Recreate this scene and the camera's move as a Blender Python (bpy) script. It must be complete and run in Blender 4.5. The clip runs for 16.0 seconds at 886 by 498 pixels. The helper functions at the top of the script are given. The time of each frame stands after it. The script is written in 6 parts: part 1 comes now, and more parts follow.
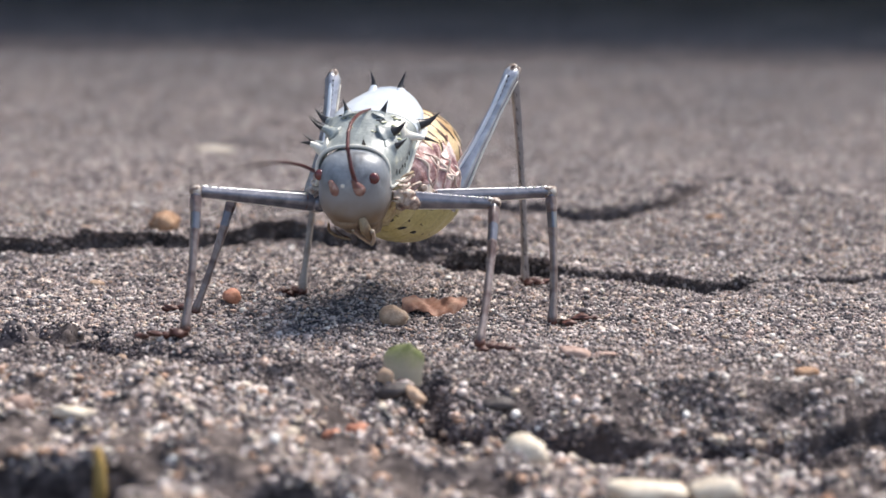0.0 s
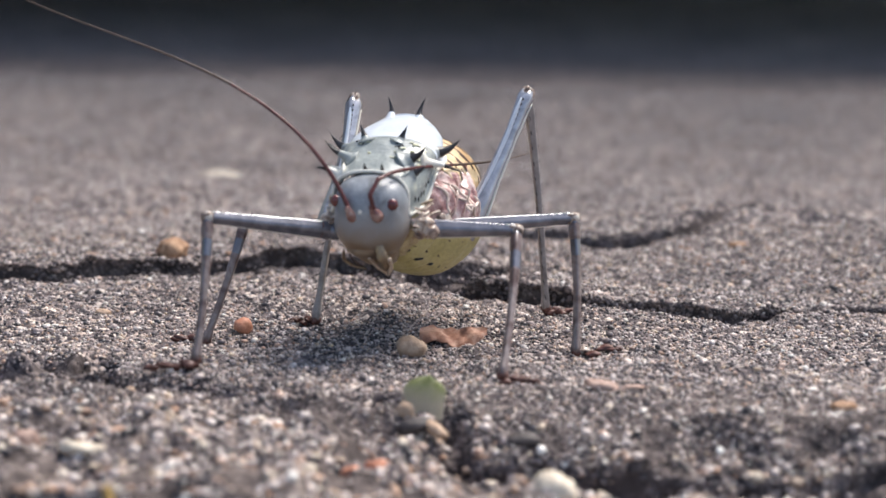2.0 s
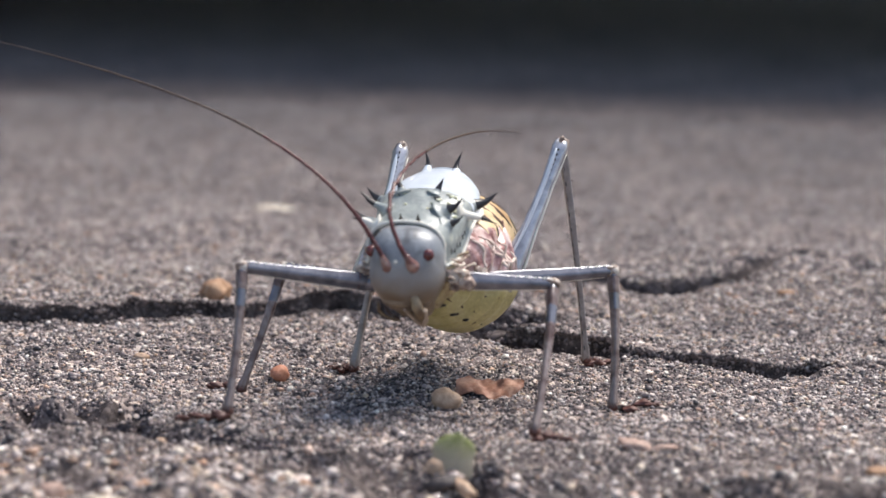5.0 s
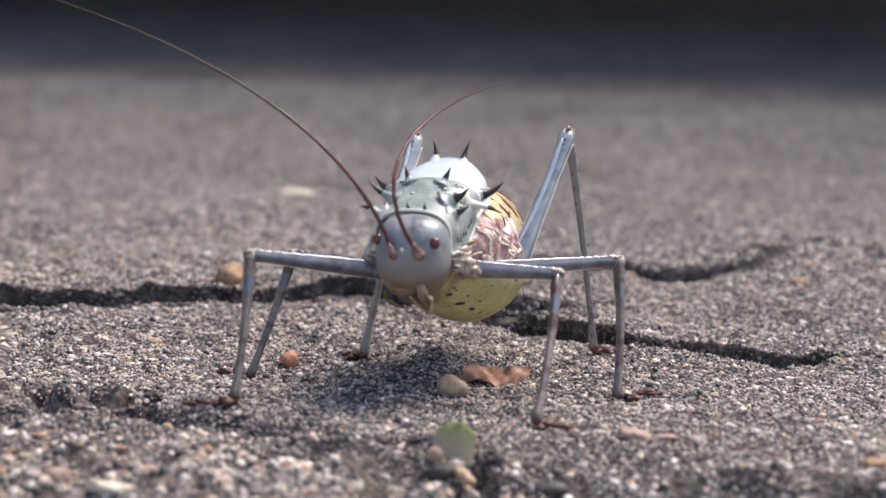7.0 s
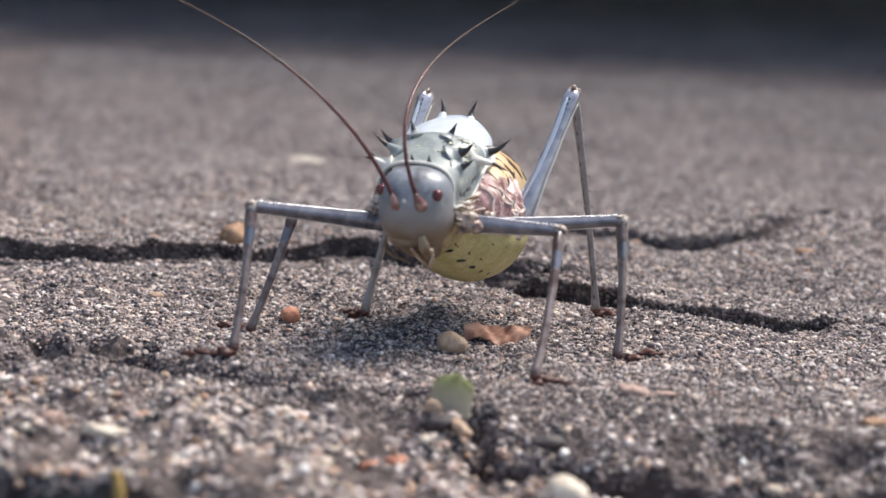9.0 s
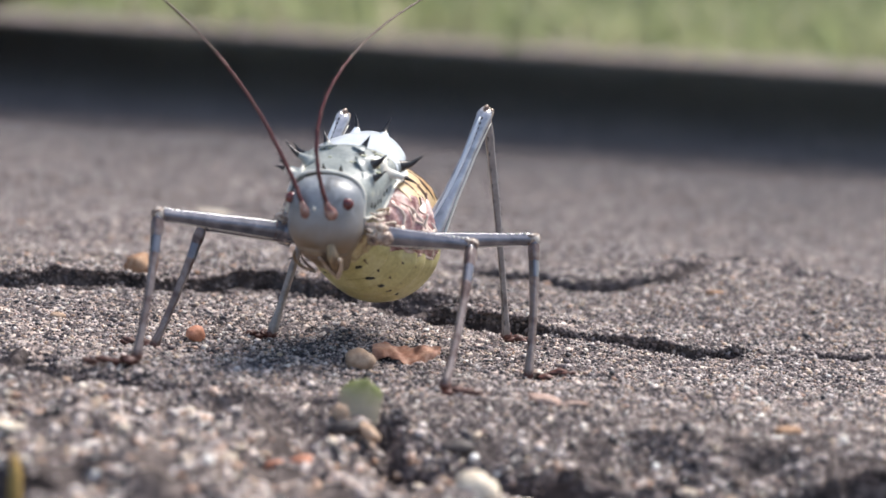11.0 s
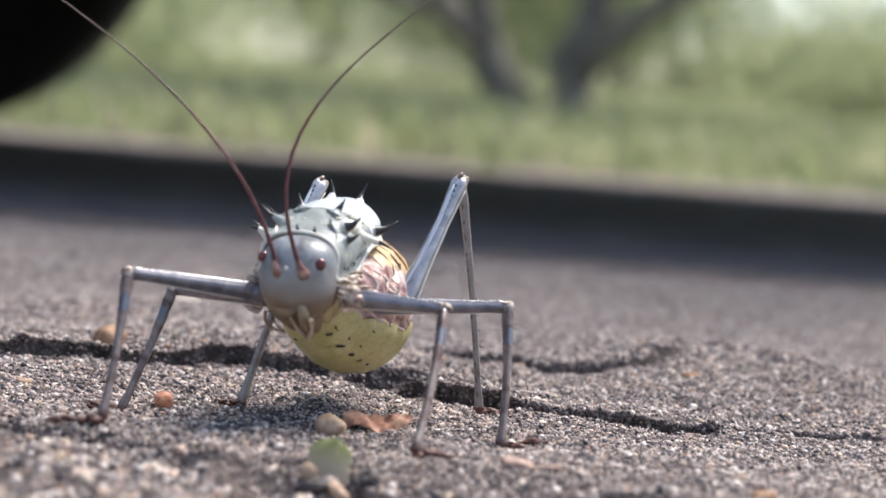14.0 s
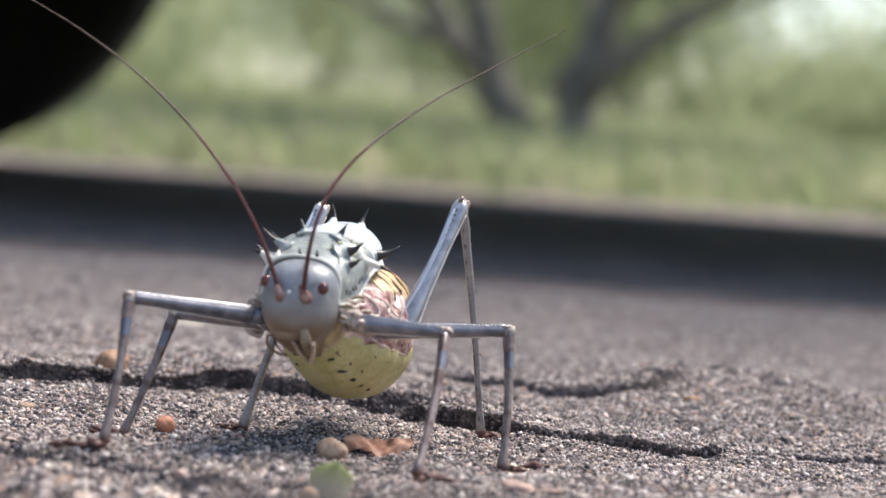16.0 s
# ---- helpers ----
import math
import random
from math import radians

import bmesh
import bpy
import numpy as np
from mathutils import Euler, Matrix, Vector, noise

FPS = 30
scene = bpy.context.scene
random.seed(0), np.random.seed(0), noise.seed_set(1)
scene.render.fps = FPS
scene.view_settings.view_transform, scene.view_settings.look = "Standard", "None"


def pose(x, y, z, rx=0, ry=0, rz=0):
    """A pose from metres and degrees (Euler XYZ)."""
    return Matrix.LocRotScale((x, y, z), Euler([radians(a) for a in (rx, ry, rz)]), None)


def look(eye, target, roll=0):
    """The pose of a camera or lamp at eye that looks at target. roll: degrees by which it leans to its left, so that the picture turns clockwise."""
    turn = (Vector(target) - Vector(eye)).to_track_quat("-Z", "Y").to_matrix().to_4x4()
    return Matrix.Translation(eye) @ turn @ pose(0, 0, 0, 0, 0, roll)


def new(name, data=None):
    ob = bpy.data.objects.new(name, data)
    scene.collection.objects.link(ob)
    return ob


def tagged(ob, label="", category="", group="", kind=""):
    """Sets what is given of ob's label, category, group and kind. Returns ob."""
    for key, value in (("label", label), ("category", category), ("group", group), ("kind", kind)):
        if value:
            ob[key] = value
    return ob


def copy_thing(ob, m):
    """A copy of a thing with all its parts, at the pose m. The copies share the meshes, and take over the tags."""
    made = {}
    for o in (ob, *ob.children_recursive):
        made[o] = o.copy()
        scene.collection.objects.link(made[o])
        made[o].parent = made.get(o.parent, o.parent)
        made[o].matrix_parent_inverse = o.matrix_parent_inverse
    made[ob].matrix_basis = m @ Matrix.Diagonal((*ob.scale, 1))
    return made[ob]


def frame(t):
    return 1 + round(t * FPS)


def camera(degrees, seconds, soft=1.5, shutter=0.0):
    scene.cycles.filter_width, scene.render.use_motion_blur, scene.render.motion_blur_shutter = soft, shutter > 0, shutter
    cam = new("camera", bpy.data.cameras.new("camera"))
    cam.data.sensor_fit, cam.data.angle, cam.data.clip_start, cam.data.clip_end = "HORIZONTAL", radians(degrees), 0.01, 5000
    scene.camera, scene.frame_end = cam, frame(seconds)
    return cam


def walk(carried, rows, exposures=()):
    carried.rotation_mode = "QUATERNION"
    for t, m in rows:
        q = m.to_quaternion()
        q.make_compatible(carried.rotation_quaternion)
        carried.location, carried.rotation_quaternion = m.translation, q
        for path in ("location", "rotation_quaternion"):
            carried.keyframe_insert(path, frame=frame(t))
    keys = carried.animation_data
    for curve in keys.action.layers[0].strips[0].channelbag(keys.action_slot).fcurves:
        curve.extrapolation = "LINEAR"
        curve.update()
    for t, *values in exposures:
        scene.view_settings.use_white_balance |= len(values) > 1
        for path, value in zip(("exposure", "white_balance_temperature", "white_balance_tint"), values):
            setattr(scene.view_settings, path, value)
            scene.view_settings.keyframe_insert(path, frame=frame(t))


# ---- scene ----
# The camera: low and close before a cricket on an old road; it sinks to the ground between 9.7 and 11.8 s.
cam = camera(23.78, 16.0, soft=1.5, shutter=0.5)
cam.data.dof.use_dof = True
cam.data.dof.focus_distance = 0.31
cam.data.dof.aperture_fstop = 19.5


def view(x, y, z, yaw, pitch, roll):
    a, b = radians(yaw), radians(pitch)
    ahead = Vector((-math.sin(a) * math.cos(b), math.cos(a) * math.cos(b), math.sin(b)))
    return look((x, y, z), Vector((x, y, z)) + ahead, roll)


walk(cam, [
    (0, view(0.04156, -0.28004, 0.06564, 5.387, -10.448, 0.858)),
    (0.5, view(0.03879, -0.27711, 0.06636, 4.834, -10.428, 0.917)),
    (1, view(0.03708, -0.27441, 0.06470, 4.687, -10.043, 0.861)),
    (1.5, view(0.03681, -0.27192, 0.06470, 4.886, -9.960, 0.905)),
    (2, view(0.03744, -0.26970, 0.06400, 5.334, -9.744, 0.954)),
    (2.5, view(0.03602, -0.26785, 0.06469, 5.486, -9.662, 1.017)),
    (3, view(0.03586, -0.26594, 0.06517, 5.904, -9.424, 1.142)),
    (3.5, view(0.03593, -0.26432, 0.06770, 6.311, -9.461, 1.310)),
    (4, view(0.03801, -0.26471, 0.06837, 6.889, -9.308, 1.338)),
    (6.5, view(0.04802, -0.26758, 0.07153, 8.333, -10.041, 1.541)),
    (7, view(0.04885, -0.26802, 0.07179, 8.810, -10.164, 1.551)),
    (7.5, view(0.04852, -0.26868, 0.07055, 9.013, -10.173, 1.677)),
    (8, view(0.04992, -0.26830, 0.06988, 9.372, -10.391, 1.899)),
    (8.5, view(0.05082, -0.26812, 0.06808, 9.490, -10.405, 2.144)),
    (9, view(0.05104, -0.26762, 0.06613, 9.261, -10.289, 2.483)),
    (9.5, view(0.04988, -0.26666, 0.06635, 8.480, -10.254, 3.007)),
    (9.7, view(0.05015, -0.26661, 0.06652, 8.156, -10.200, 3.080)),
    (11.8, view(0.05133, -0.26358, 0.04167, 6.575, -4.450, 3.975)),
    (12, view(0.05154, -0.26293, 0.04157, 6.573, -4.174, 4.069)),
    (12.5, view(0.05158, -0.26285, 0.04124, 6.392, -3.612, 4.366)),
    (13, view(0.05167, -0.26332, 0.04084, 6.340, -3.338, 4.430)),
    (13.5, view(0.05165, -0.26336, 0.04066, 6.387, -3.298, 4.482)),
    (14, view(0.05160, -0.26328, 0.04119, 6.443, -3.169, 4.456)),
    (14.5, view(0.05162, -0.26347, 0.04118, 6.465, -2.815, 4.400)),
    (15, view(0.05144, -0.26366, 0.04080, 6.466, -2.631, 4.354)),
    (15.5, view(0.05170, -0.26357, 0.04100, 6.529, -2.654, 4.343)),
    (16, view(0.05213, -0.26371, 0.04112, 6.618, -2.501, 4.340)),
], [(0, 0.52), (4, 0.44), (9.7, 0.44), (11.8, 0.61), (16, 0.64)])

# ---- light ----
SUN_AWAY = Vector((0.39, 0.46, 1.0)).normalized()  # towards the sun: high, behind the cricket and to its side
world = bpy.data.worlds.new("sky")
scene.world = world
world.use_nodes = True
wn = world.node_tree
sky = wn.nodes.new("ShaderNodeTexSky")
sky.sky_type = "NISHITA"
sky.sun_disc = False
sky.dust_density = 1.6
sky.ozone_density = 0.5
sky.sun_elevation = math.asin(SUN_AWAY.z)
sky.sun_rotation = math.atan2(SUN_AWAY.x, SUN_AWAY.y)
wn.links.new(sky.outputs[0], wn.nodes["Background"].inputs["Color"])
wn.nodes["Background"].inputs["Strength"].default_value = 0.148
sun = new("sun", bpy.data.lights.new("sun", "SUN"))
sun.data.energy = 5.0
sun.data.angle = radians(32)
sun.data.color = (1.0, 0.938, 0.872)
sun.matrix_world = look((0, 0, 3), Vector((0, 0, 3)) - SUN_AWAY)


# ---- materials ----
def material(name, rough=0.6, metal=0.0, spec=0.5):
    m = bpy.data.materials.new(name)
    m.use_nodes = True
    b = m.node_tree.nodes["Principled BSDF"]
    b.inputs["Roughness"].default_value = rough
    b.inputs["Metallic"].default_value = metal
    b.inputs["Specular IOR Level"].default_value = spec
    return m, m.node_tree.nodes, m.node_tree.links, b


def mottled(name, stops, scale, rough=0.6, spec=0.5, bump=0.0, bump_scale=None, fine=None, metal=0.0, rough_vary=0.12, warp=0.6, grain=0.35):
    """Colours spread by a noise of that scale per metre, with a finer noise over it and a relief in metres."""
    m, n, l, b = material(name, rough, metal, spec)
    co = n.new("ShaderNodeTexCoord")
    big = n.new("ShaderNodeTexNoise")
    big.inputs["Scale"].default_value = scale
    big.inputs["Detail"].default_value = 6
    big.inputs["Distortion"].default_value = warp
    l.new(co.outputs["Object"], big.inputs["Vector"])
    ramp = n.new("ShaderNodeValToRGB")
    el = ramp.color_ramp.elements
    while len(el) < len(stops):
        el.new(0.5)
    for e, (p, c) in zip(el, stops):
        e.position, e.color = p, (*c, 1)
    l.new(big.outputs["Fac"], ramp.inputs["Fac"])
    small = n.new("ShaderNodeTexNoise")
    small.inputs["Scale"].default_value = fine or scale * 9
    small.inputs["Detail"].default_value = 4
    l.new(co.outputs["Object"], small.inputs["Vector"])
    mix = n.new("ShaderNodeMixRGB")
    mix.blend_type = "OVERLAY"
    mix.inputs["Fac"].default_value = grain
    l.new(ramp.outputs["Color"], mix.inputs["Color1"])
    l.new(small.outputs["Fac"], mix.inputs["Color2"])
    l.new(mix.outputs["Color"], b.inputs["Base Color"])
    rr = n.new("ShaderNodeMapRange")
    rr.inputs["To Min"].default_value = max(0.05, rough - rough_vary)
    rr.inputs["To Max"].default_value = min(1.0, rough + rough_vary)
    l.new(small.outputs["Fac"], rr.inputs["Value"])
    l.new(rr.outputs["Result"], b.inputs["Roughness"])
    if bump:
        bn = n.new("ShaderNodeTexNoise")
        bn.inputs["Scale"].default_value = bump_scale or scale * 6
        bn.inputs["Detail"].default_value = 3
        l.new(co.outputs["Object"], bn.inputs["Vector"])
        bp = n.new("ShaderNodeBump")
        bp.inputs["Distance"].default_value = bump
        bp.inputs["Strength"].default_value = 0.8
        l.new(bn.outputs["Fac"], bp.inputs["Height"])
        l.new(bp.outputs["Normal"], b.inputs["Normal"])
    return m


def island_colours(name, stops, rough=0.75, spec=0.4, source="island"):
    """A colour drawn by chance for each loose piece of a mesh, or for each object."""
    m, n, l, b = material(name, rough, 0, spec)
    ramp = n.new("ShaderNodeValToRGB")
    ramp.color_ramp.interpolation = "LINEAR"
    el = ramp.color_ramp.elements
    while len(el) < len(stops):
        el.new(0.5)
    for e, (p, c) in zip(el, stops):
        e.position, e.color = p, (*c, 1)
    if source == "island":
        g = n.new("ShaderNodeNewGeometry")
        l.new(g.outputs["Random Per Island"], ramp.inputs["Fac"])
    else:
        g = n.new("ShaderNodeObjectInfo")
        l.new(g.outputs["Random"], ramp.inputs["Fac"])
    co = n.new("ShaderNodeTexCoord")
    small = n.new("ShaderNodeTexNoise")
    small.inputs["Scale"].default_value = 2500
    l.new(co.outputs["Object"], small.inputs["Vector"])
    mix = n.new("ShaderNodeMixRGB")
    mix.blend_type = "OVERLAY"
    mix.inputs["Fac"].default_value = 0.4
    l.new(ramp.outputs["Color"], mix.inputs["Color1"])
    l.new(small.outputs["Fac"], mix.inputs["Color2"])
    l.new(mix.outputs["Color"], b.inputs["Base Color"])
    return m


def leaf_material(name, stops):
    m = island_colours(name, stops, rough=0.55, spec=0.3)
    n, l = m.node_tree.nodes, m.node_tree.links
    b = n["Principled BSDF"]
    t = n.new("ShaderNodeBsdfTranslucent")
    l.new(b.inputs["Base Color"].links[0].from_socket, t.inputs["Color"])
    mix = n.new("ShaderNodeMixShader")
    mix.inputs["Fac"].default_value = 0.55
    l.new(b.outputs[0], mix.inputs[1])
    l.new(t.outputs[0], mix.inputs[2])
    l.new(mix.outputs[0], n["Material Output"].inputs["Surface"])
    return m


def road_material():
    m, n, l, b = material("old_asphalt", 0.85, 0, 0.3)
    co = n.new("ShaderNodeTexCoord")
    vor = n.new("ShaderNodeTexVoronoi")
    vor.inputs["Scale"].default_value = 1100
    l.new(co.outputs["Object"], vor.inputs["Vector"])
    hue = n.new("ShaderNodeSeparateColor")
    l.new(vor.outputs["Color"], hue.inputs["Color"])
    ramp = n.new("ShaderNodeValToRGB")
    el = ramp.color_ramp.elements
    stops = [(0.0, (0.035, 0.03, 0.034)), (0.45, (0.105, 0.089, 0.093)), (0.75, (0.23, 0.193, 0.19)), (0.92, (0.44, 0.37, 0.33)), (1.0, (0.7, 0.62, 0.56))]
    while len(el) < len(stops):
        el.new(0.5)
    for e, (p, c) in zip(el, stops):
        e.position, e.color = p, (*c, 1)
    l.new(hue.outputs[0], ramp.inputs["Fac"])
    big = n.new("ShaderNodeTexNoise")
    big.inputs["Scale"].default_value = 22
    big.inputs["Detail"].default_value = 7
    l.new(co.outputs["Object"], big.inputs["Vector"])
    tone = n.new("ShaderNodeValToRGB")
    tone.color_ramp.elements[0].position, tone.color_ramp.elements[0].color = 0.3, (0.62, 0.6, 0.6, 1)
    tone.color_ramp.elements[1].position, tone.color_ramp.elements[1].color = 0.72, (1.35, 1.28, 1.2, 1)
    l.new(big.outputs["Fac"], tone.inputs["Fac"])
    mix = n.new("ShaderNodeMixRGB")
    mix.blend_type = "MULTIPLY"
    mix.inputs["Fac"].default_value = 1
    l.new(ramp.outputs["Color"], mix.inputs["Color1"])
    l.new(tone.outputs["Color"], mix.inputs["Color2"])
    l.new(mix.outputs["Color"], b.inputs["Base Color"])
    bp = n.new("ShaderNodeBump")
    bp.inputs["Distance"].default_value = 0.0004
    l.new(vor.outputs["Distance"], bp.inputs["Height"])
    bp.invert = True
    l.new(bp.outputs["Normal"], b.inputs["Normal"])
    return m


M_ROAD = road_material()
M_GRIT = island_colours("road_grit", [(0.0, (0.02, 0.016, 0.017)), (0.25, (0.07, 0.057, 0.059)), (0.43, (0.2, 0.16, 0.155)), (0.6, (0.5, 0.41, 0.375)),
                                      (0.76, (0.76, 0.66, 0.6)), (0.88, (0.44, 0.27, 0.19)), (0.94, (0.56, 0.43, 0.3)), (1.0, (0.9, 0.86, 0.8))], 0.29, 0.75)
M_GRIT_FAR = island_colours("worn_road_grit", [(0.0, (0.14, 0.117, 0.117)), (0.4, (0.29, 0.24, 0.23)), (0.75, (0.54, 0.456, 0.415)), (1.0, (0.78, 0.7, 0.625))], 0.5, 0.4)
M_CRUMB = island_colours("stone_crumbs", [(0.0, (0.07, 0.055, 0.05)), (0.3, (0.2, 0.14, 0.11)), (0.5, (0.36, 0.2, 0.12)), (0.65, (0.5, 0.3, 0.2)), (0.85, (0.42, 0.34, 0.26)), (1.0, (0.62, 0.54, 0.44))], 0.55, 0.45)
# A darker copy of the grit: tar, and the shade of broken faces.
M_TARRED_SHADE = island_colours("tarred_shade_grit", [(0.0, (0.035, 0.027, 0.026)), (0.4, (0.11, 0.086, 0.082)), (0.7, (0.2, 0.152, 0.142)), (0.9, (0.33, 0.256, 0.23)), (1.0, (0.52, 0.43, 0.375))], 0.5, 0.45)
# Dark bitumen; its depth of colour also stands for shade in cracks and pits.
M_SHADED_TAR = mottled("shaded_bitumen", [(0.3, (0.03, 0.024, 0.022)), (0.5, (0.085, 0.068, 0.064)), (0.7, (0.22, 0.18, 0.165))], 420, 0.85, 0.15, 0.0005, 900)
M_CUTICLE = mottled("blue_grey_cuticle", [(0.3, (0.1, 0.099, 0.12)), (0.5, (0.17, 0.168, 0.195)), (0.7, (0.25, 0.247, 0.28))], 420, 0.25, 0.85, 0.00002, 2600, metal=0.28, rough_vary=0.05, grain=0.12)
M_HIND = mottled("pale_grey_cuticle", [(0.3, (0.25, 0.25, 0.275)), (0.5, (0.45, 0.45, 0.48)), (0.7, (0.6, 0.6, 0.63))], 420, 0.24, 0.8, 0.00002, 2600, metal=0.3, rough_vary=0.05, grain=0.12)
M_HEAD = mottled("grey_head_cuticle", [(0.3, (0.11, 0.112, 0.118)), (0.44, (0.21, 0.222, 0.238)), (0.58, (0.29, 0.308, 0.33)), (0.7, (0.43, 0.445, 0.46))], 280, 0.36, 0.45, 0.00004, 2200, rough_vary=0.12, grain=0.22)
for m in (M_CUTICLE, M_HIND):
    m.node_tree.nodes["Principled BSDF"].inputs["Coat Weight"].default_value = 0.35
    m.node_tree.nodes["Principled BSDF"].inputs["Coat Roughness"].default_value = 0.1


def tan_below(m, high, low, colour):
    """Let a cuticle pass into a second colour between two heights of its own space."""
    n, l = m.node_tree.nodes, m.node_tree.links
    b = n["Principled BSDF"]
    co = n.new("ShaderNodeTexCoord")
    xyz = n.new("ShaderNodeSeparateXYZ")
    l.new(co.outputs["Object"], xyz.inputs[0])
    noisy = n.new("ShaderNodeTexNoise")
    noisy.inputs["Scale"].default_value = 500
    l.new(co.outputs["Object"], noisy.inputs["Vector"])
    add = n.new("ShaderNodeMath")
    add.operation = "MULTIPLY_ADD"
    add.inputs[1].default_value = 0.0022
    l.new(noisy.outputs["Fac"], add.inputs[0])
    l.new(xyz.outputs["Z"], add.inputs[2])
    mr = n.new("ShaderNodeMapRange")
    mr.inputs["From Min"].default_value = high + 0.0011
    mr.inputs["From Max"].default_value = low + 0.0011
    l.new(add.outputs[0], mr.inputs["Value"])
    mix = n.new("ShaderNodeMixRGB")
    old = b.inputs["Base Color"].links[0].from_socket
    l.new(mr.outputs["Result"], mix.inputs["Fac"])
    l.new(old, mix.inputs["Color1"])
    mix.inputs["Color2"].default_value = (*colour, 1)
    l.new(mix.outputs["Color"], b.inputs["Base Color"])


tan_below(M_HEAD, 0.0006, -0.003, (0.27, 0.255, 0.245))
tan_below(M_HEAD, -0.0026, -0.006, (0.19, 0.13, 0.078))
M_FACE = mottled("tan_mouthpart", [(0.3, (0.14, 0.09, 0.055)), (0.5, (0.22, 0.155, 0.095)), (0.7, (0.34, 0.26, 0.155))], 500, 0.45, 0.45, 0.00006, 2500)
M_SHIELD = mottled("greenish_shield", [(0.3, (0.22, 0.245, 0.24)), (0.6, (0.34, 0.365, 0.35)), (0.75, (0.52, 0.52, 0.42))], 380, 0.34, 0.5, 0.00012, 1300)
M_SCAR = mottled("yellowish_scar", [(0.3, (0.5, 0.5, 0.3)), (0.7, (0.74, 0.73, 0.55))], 700, 0.4, 0.5)
M_DOME = mottled("pale_shield", [(0.3, (0.52, 0.57, 0.63)), (0.7, (0.68, 0.72, 0.76))], 240, 0.24, 0.5, 0.00003, 1500, rough_vary=0.05, grain=0.12)
M_RIM = mottled("ivory_rim", [(0.3, (0.66, 0.63, 0.55)), (0.7, (0.8, 0.78, 0.7))], 500, 0.4, 0.5)
M_DARK = mottled("black_spine", [(0.3, (0.012, 0.011, 0.013)), (0.7, (0.04, 0.036, 0.036))], 700, 0.32, 0.5)
M_BELLY = mottled("yellow_belly", [(0.25, (0.4, 0.34, 0.14)), (0.5, (0.54, 0.48, 0.22)), (0.8, (0.64, 0.58, 0.34))], 260, 0.42, 0.45, 0.00008, 1200)
M_TERGITE = mottled("tan_back_plate", [(0.28, (0.42, 0.26, 0.13)), (0.5, (0.66, 0.48, 0.27)), (0.75, (0.78, 0.65, 0.43))], 330, 0.38, 0.5, 0.00006, 1500)
M_BROWN = mottled("dark_brown_band", [(0.3, (0.03, 0.016, 0.012)), (0.7, (0.11, 0.055, 0.035))], 420, 0.36, 0.5)
M_PLEURA = mottled("pink_flank_skin", [(0.34, (0.12, 0.035, 0.035)), (0.46, (0.36, 0.19, 0.175)), (0.58, (0.62, 0.43, 0.39)), (0.74, (0.85, 0.74, 0.66))], 520, 0.28, 0.6, 0.0001, 1500)
M_EYE = mottled("red_brown_eye", [(0.3, (0.1, 0.02, 0.02)), (0.7, (0.19, 0.05, 0.045))], 900, 0.14, 0.7)
M_ANTENNA = mottled("red_brown_antenna", [(0.3, (0.055, 0.012, 0.012)), (0.7, (0.13, 0.028, 0.025))], 800, 0.35, 0.5, 0.00003, 5000)
M_TIP = mottled("olive_brown_antenna", [(0.3, (0.055, 0.03, 0.024)), (0.7, (0.12, 0.08, 0.055))], 800, 0.4, 0.4, 0.00003, 5000)
M_SCAPE = mottled("orange_antenna_base", [(0.3, (0.15, 0.055, 0.045)), (0.5, (0.25, 0.13, 0.105)), (0.7, (0.44, 0.31, 0.26))], 900, 0.22, 0.6)
tan_below(M_SCAPE, -0.0006, 0.0012, (0.11, 0.032, 0.024))
M_TIBIA = mottled("grey_brown_shin", [(0.34, (0.07, 0.036, 0.03)), (0.48, (0.16, 0.115, 0.105)), (0.58, (0.24, 0.2, 0.19)), (0.7, (0.15, 0.09, 0.075))], 330, 0.34, 0.55, 0.00004, 2600)
M_TARSUS = mottled("rust_brown_foot", [(0.3, (0.045, 0.018, 0.014)), (0.7, (0.15, 0.06, 0.045))], 900, 0.45, 0.45, 0.00008, 2200)
M_KNEE = mottled("pale_knee", [(0.35, (0.06, 0.035, 0.028)), (0.5, (0.24, 0.17, 0.13)), (0.62, (0.6, 0.54, 0.47))], 1100, 0.35, 0.5)
M_COXA = mottled("mottled_leg_joint", [(0.34, (0.1, 0.05, 0.035)), (0.48, (0.4, 0.3, 0.24)), (0.64, (0.66, 0.58, 0.49))], 800, 0.36, 0.5, 0.00015, 1200)
M_SHIN = mottled("pale_grey_shin", [(0.3, (0.19, 0.16, 0.15)), (0.5, (0.29, 0.26, 0.25)), (0.7, (0.36, 0.33, 0.31))], 240, 0.36, 0.5, 0.00004, 2600)
M_PALP = mottled("pale_palp", [(0.3, (0.4, 0.3, 0.22)), (0.7, (0.6, 0.5, 0.4))], 700, 0.45, 0.35)
M_MOUTH = mottled("grey_brown_mouth", [(0.3, (0.15, 0.105, 0.07)), (0.55, (0.23, 0.175, 0.125)), (0.75, (0.32, 0.255, 0.175))], 420, 0.45, 0.35, 0.00008, 2000)
M_CHEST = mottled("cream_chest_skin", [(0.3, (0.22, 0.13, 0.08)), (0.5, (0.46, 0.38, 0.2)), (0.7, (0.62, 0.55, 0.34))], 420, 0.4, 0.5, 0.0003, 1100)
M_CREASE = mottled("belly_crease", [(0.3, (0.13, 0.1, 0.035)), (0.7, (0.3, 0.25, 0.09))], 500, 0.55, 0.3)
M_FOLD = mottled("pale_skin_fold", [(0.3, (0.42, 0.26, 0.22)), (0.6, (0.7, 0.58, 0.5))], 600, 0.35, 0.5)
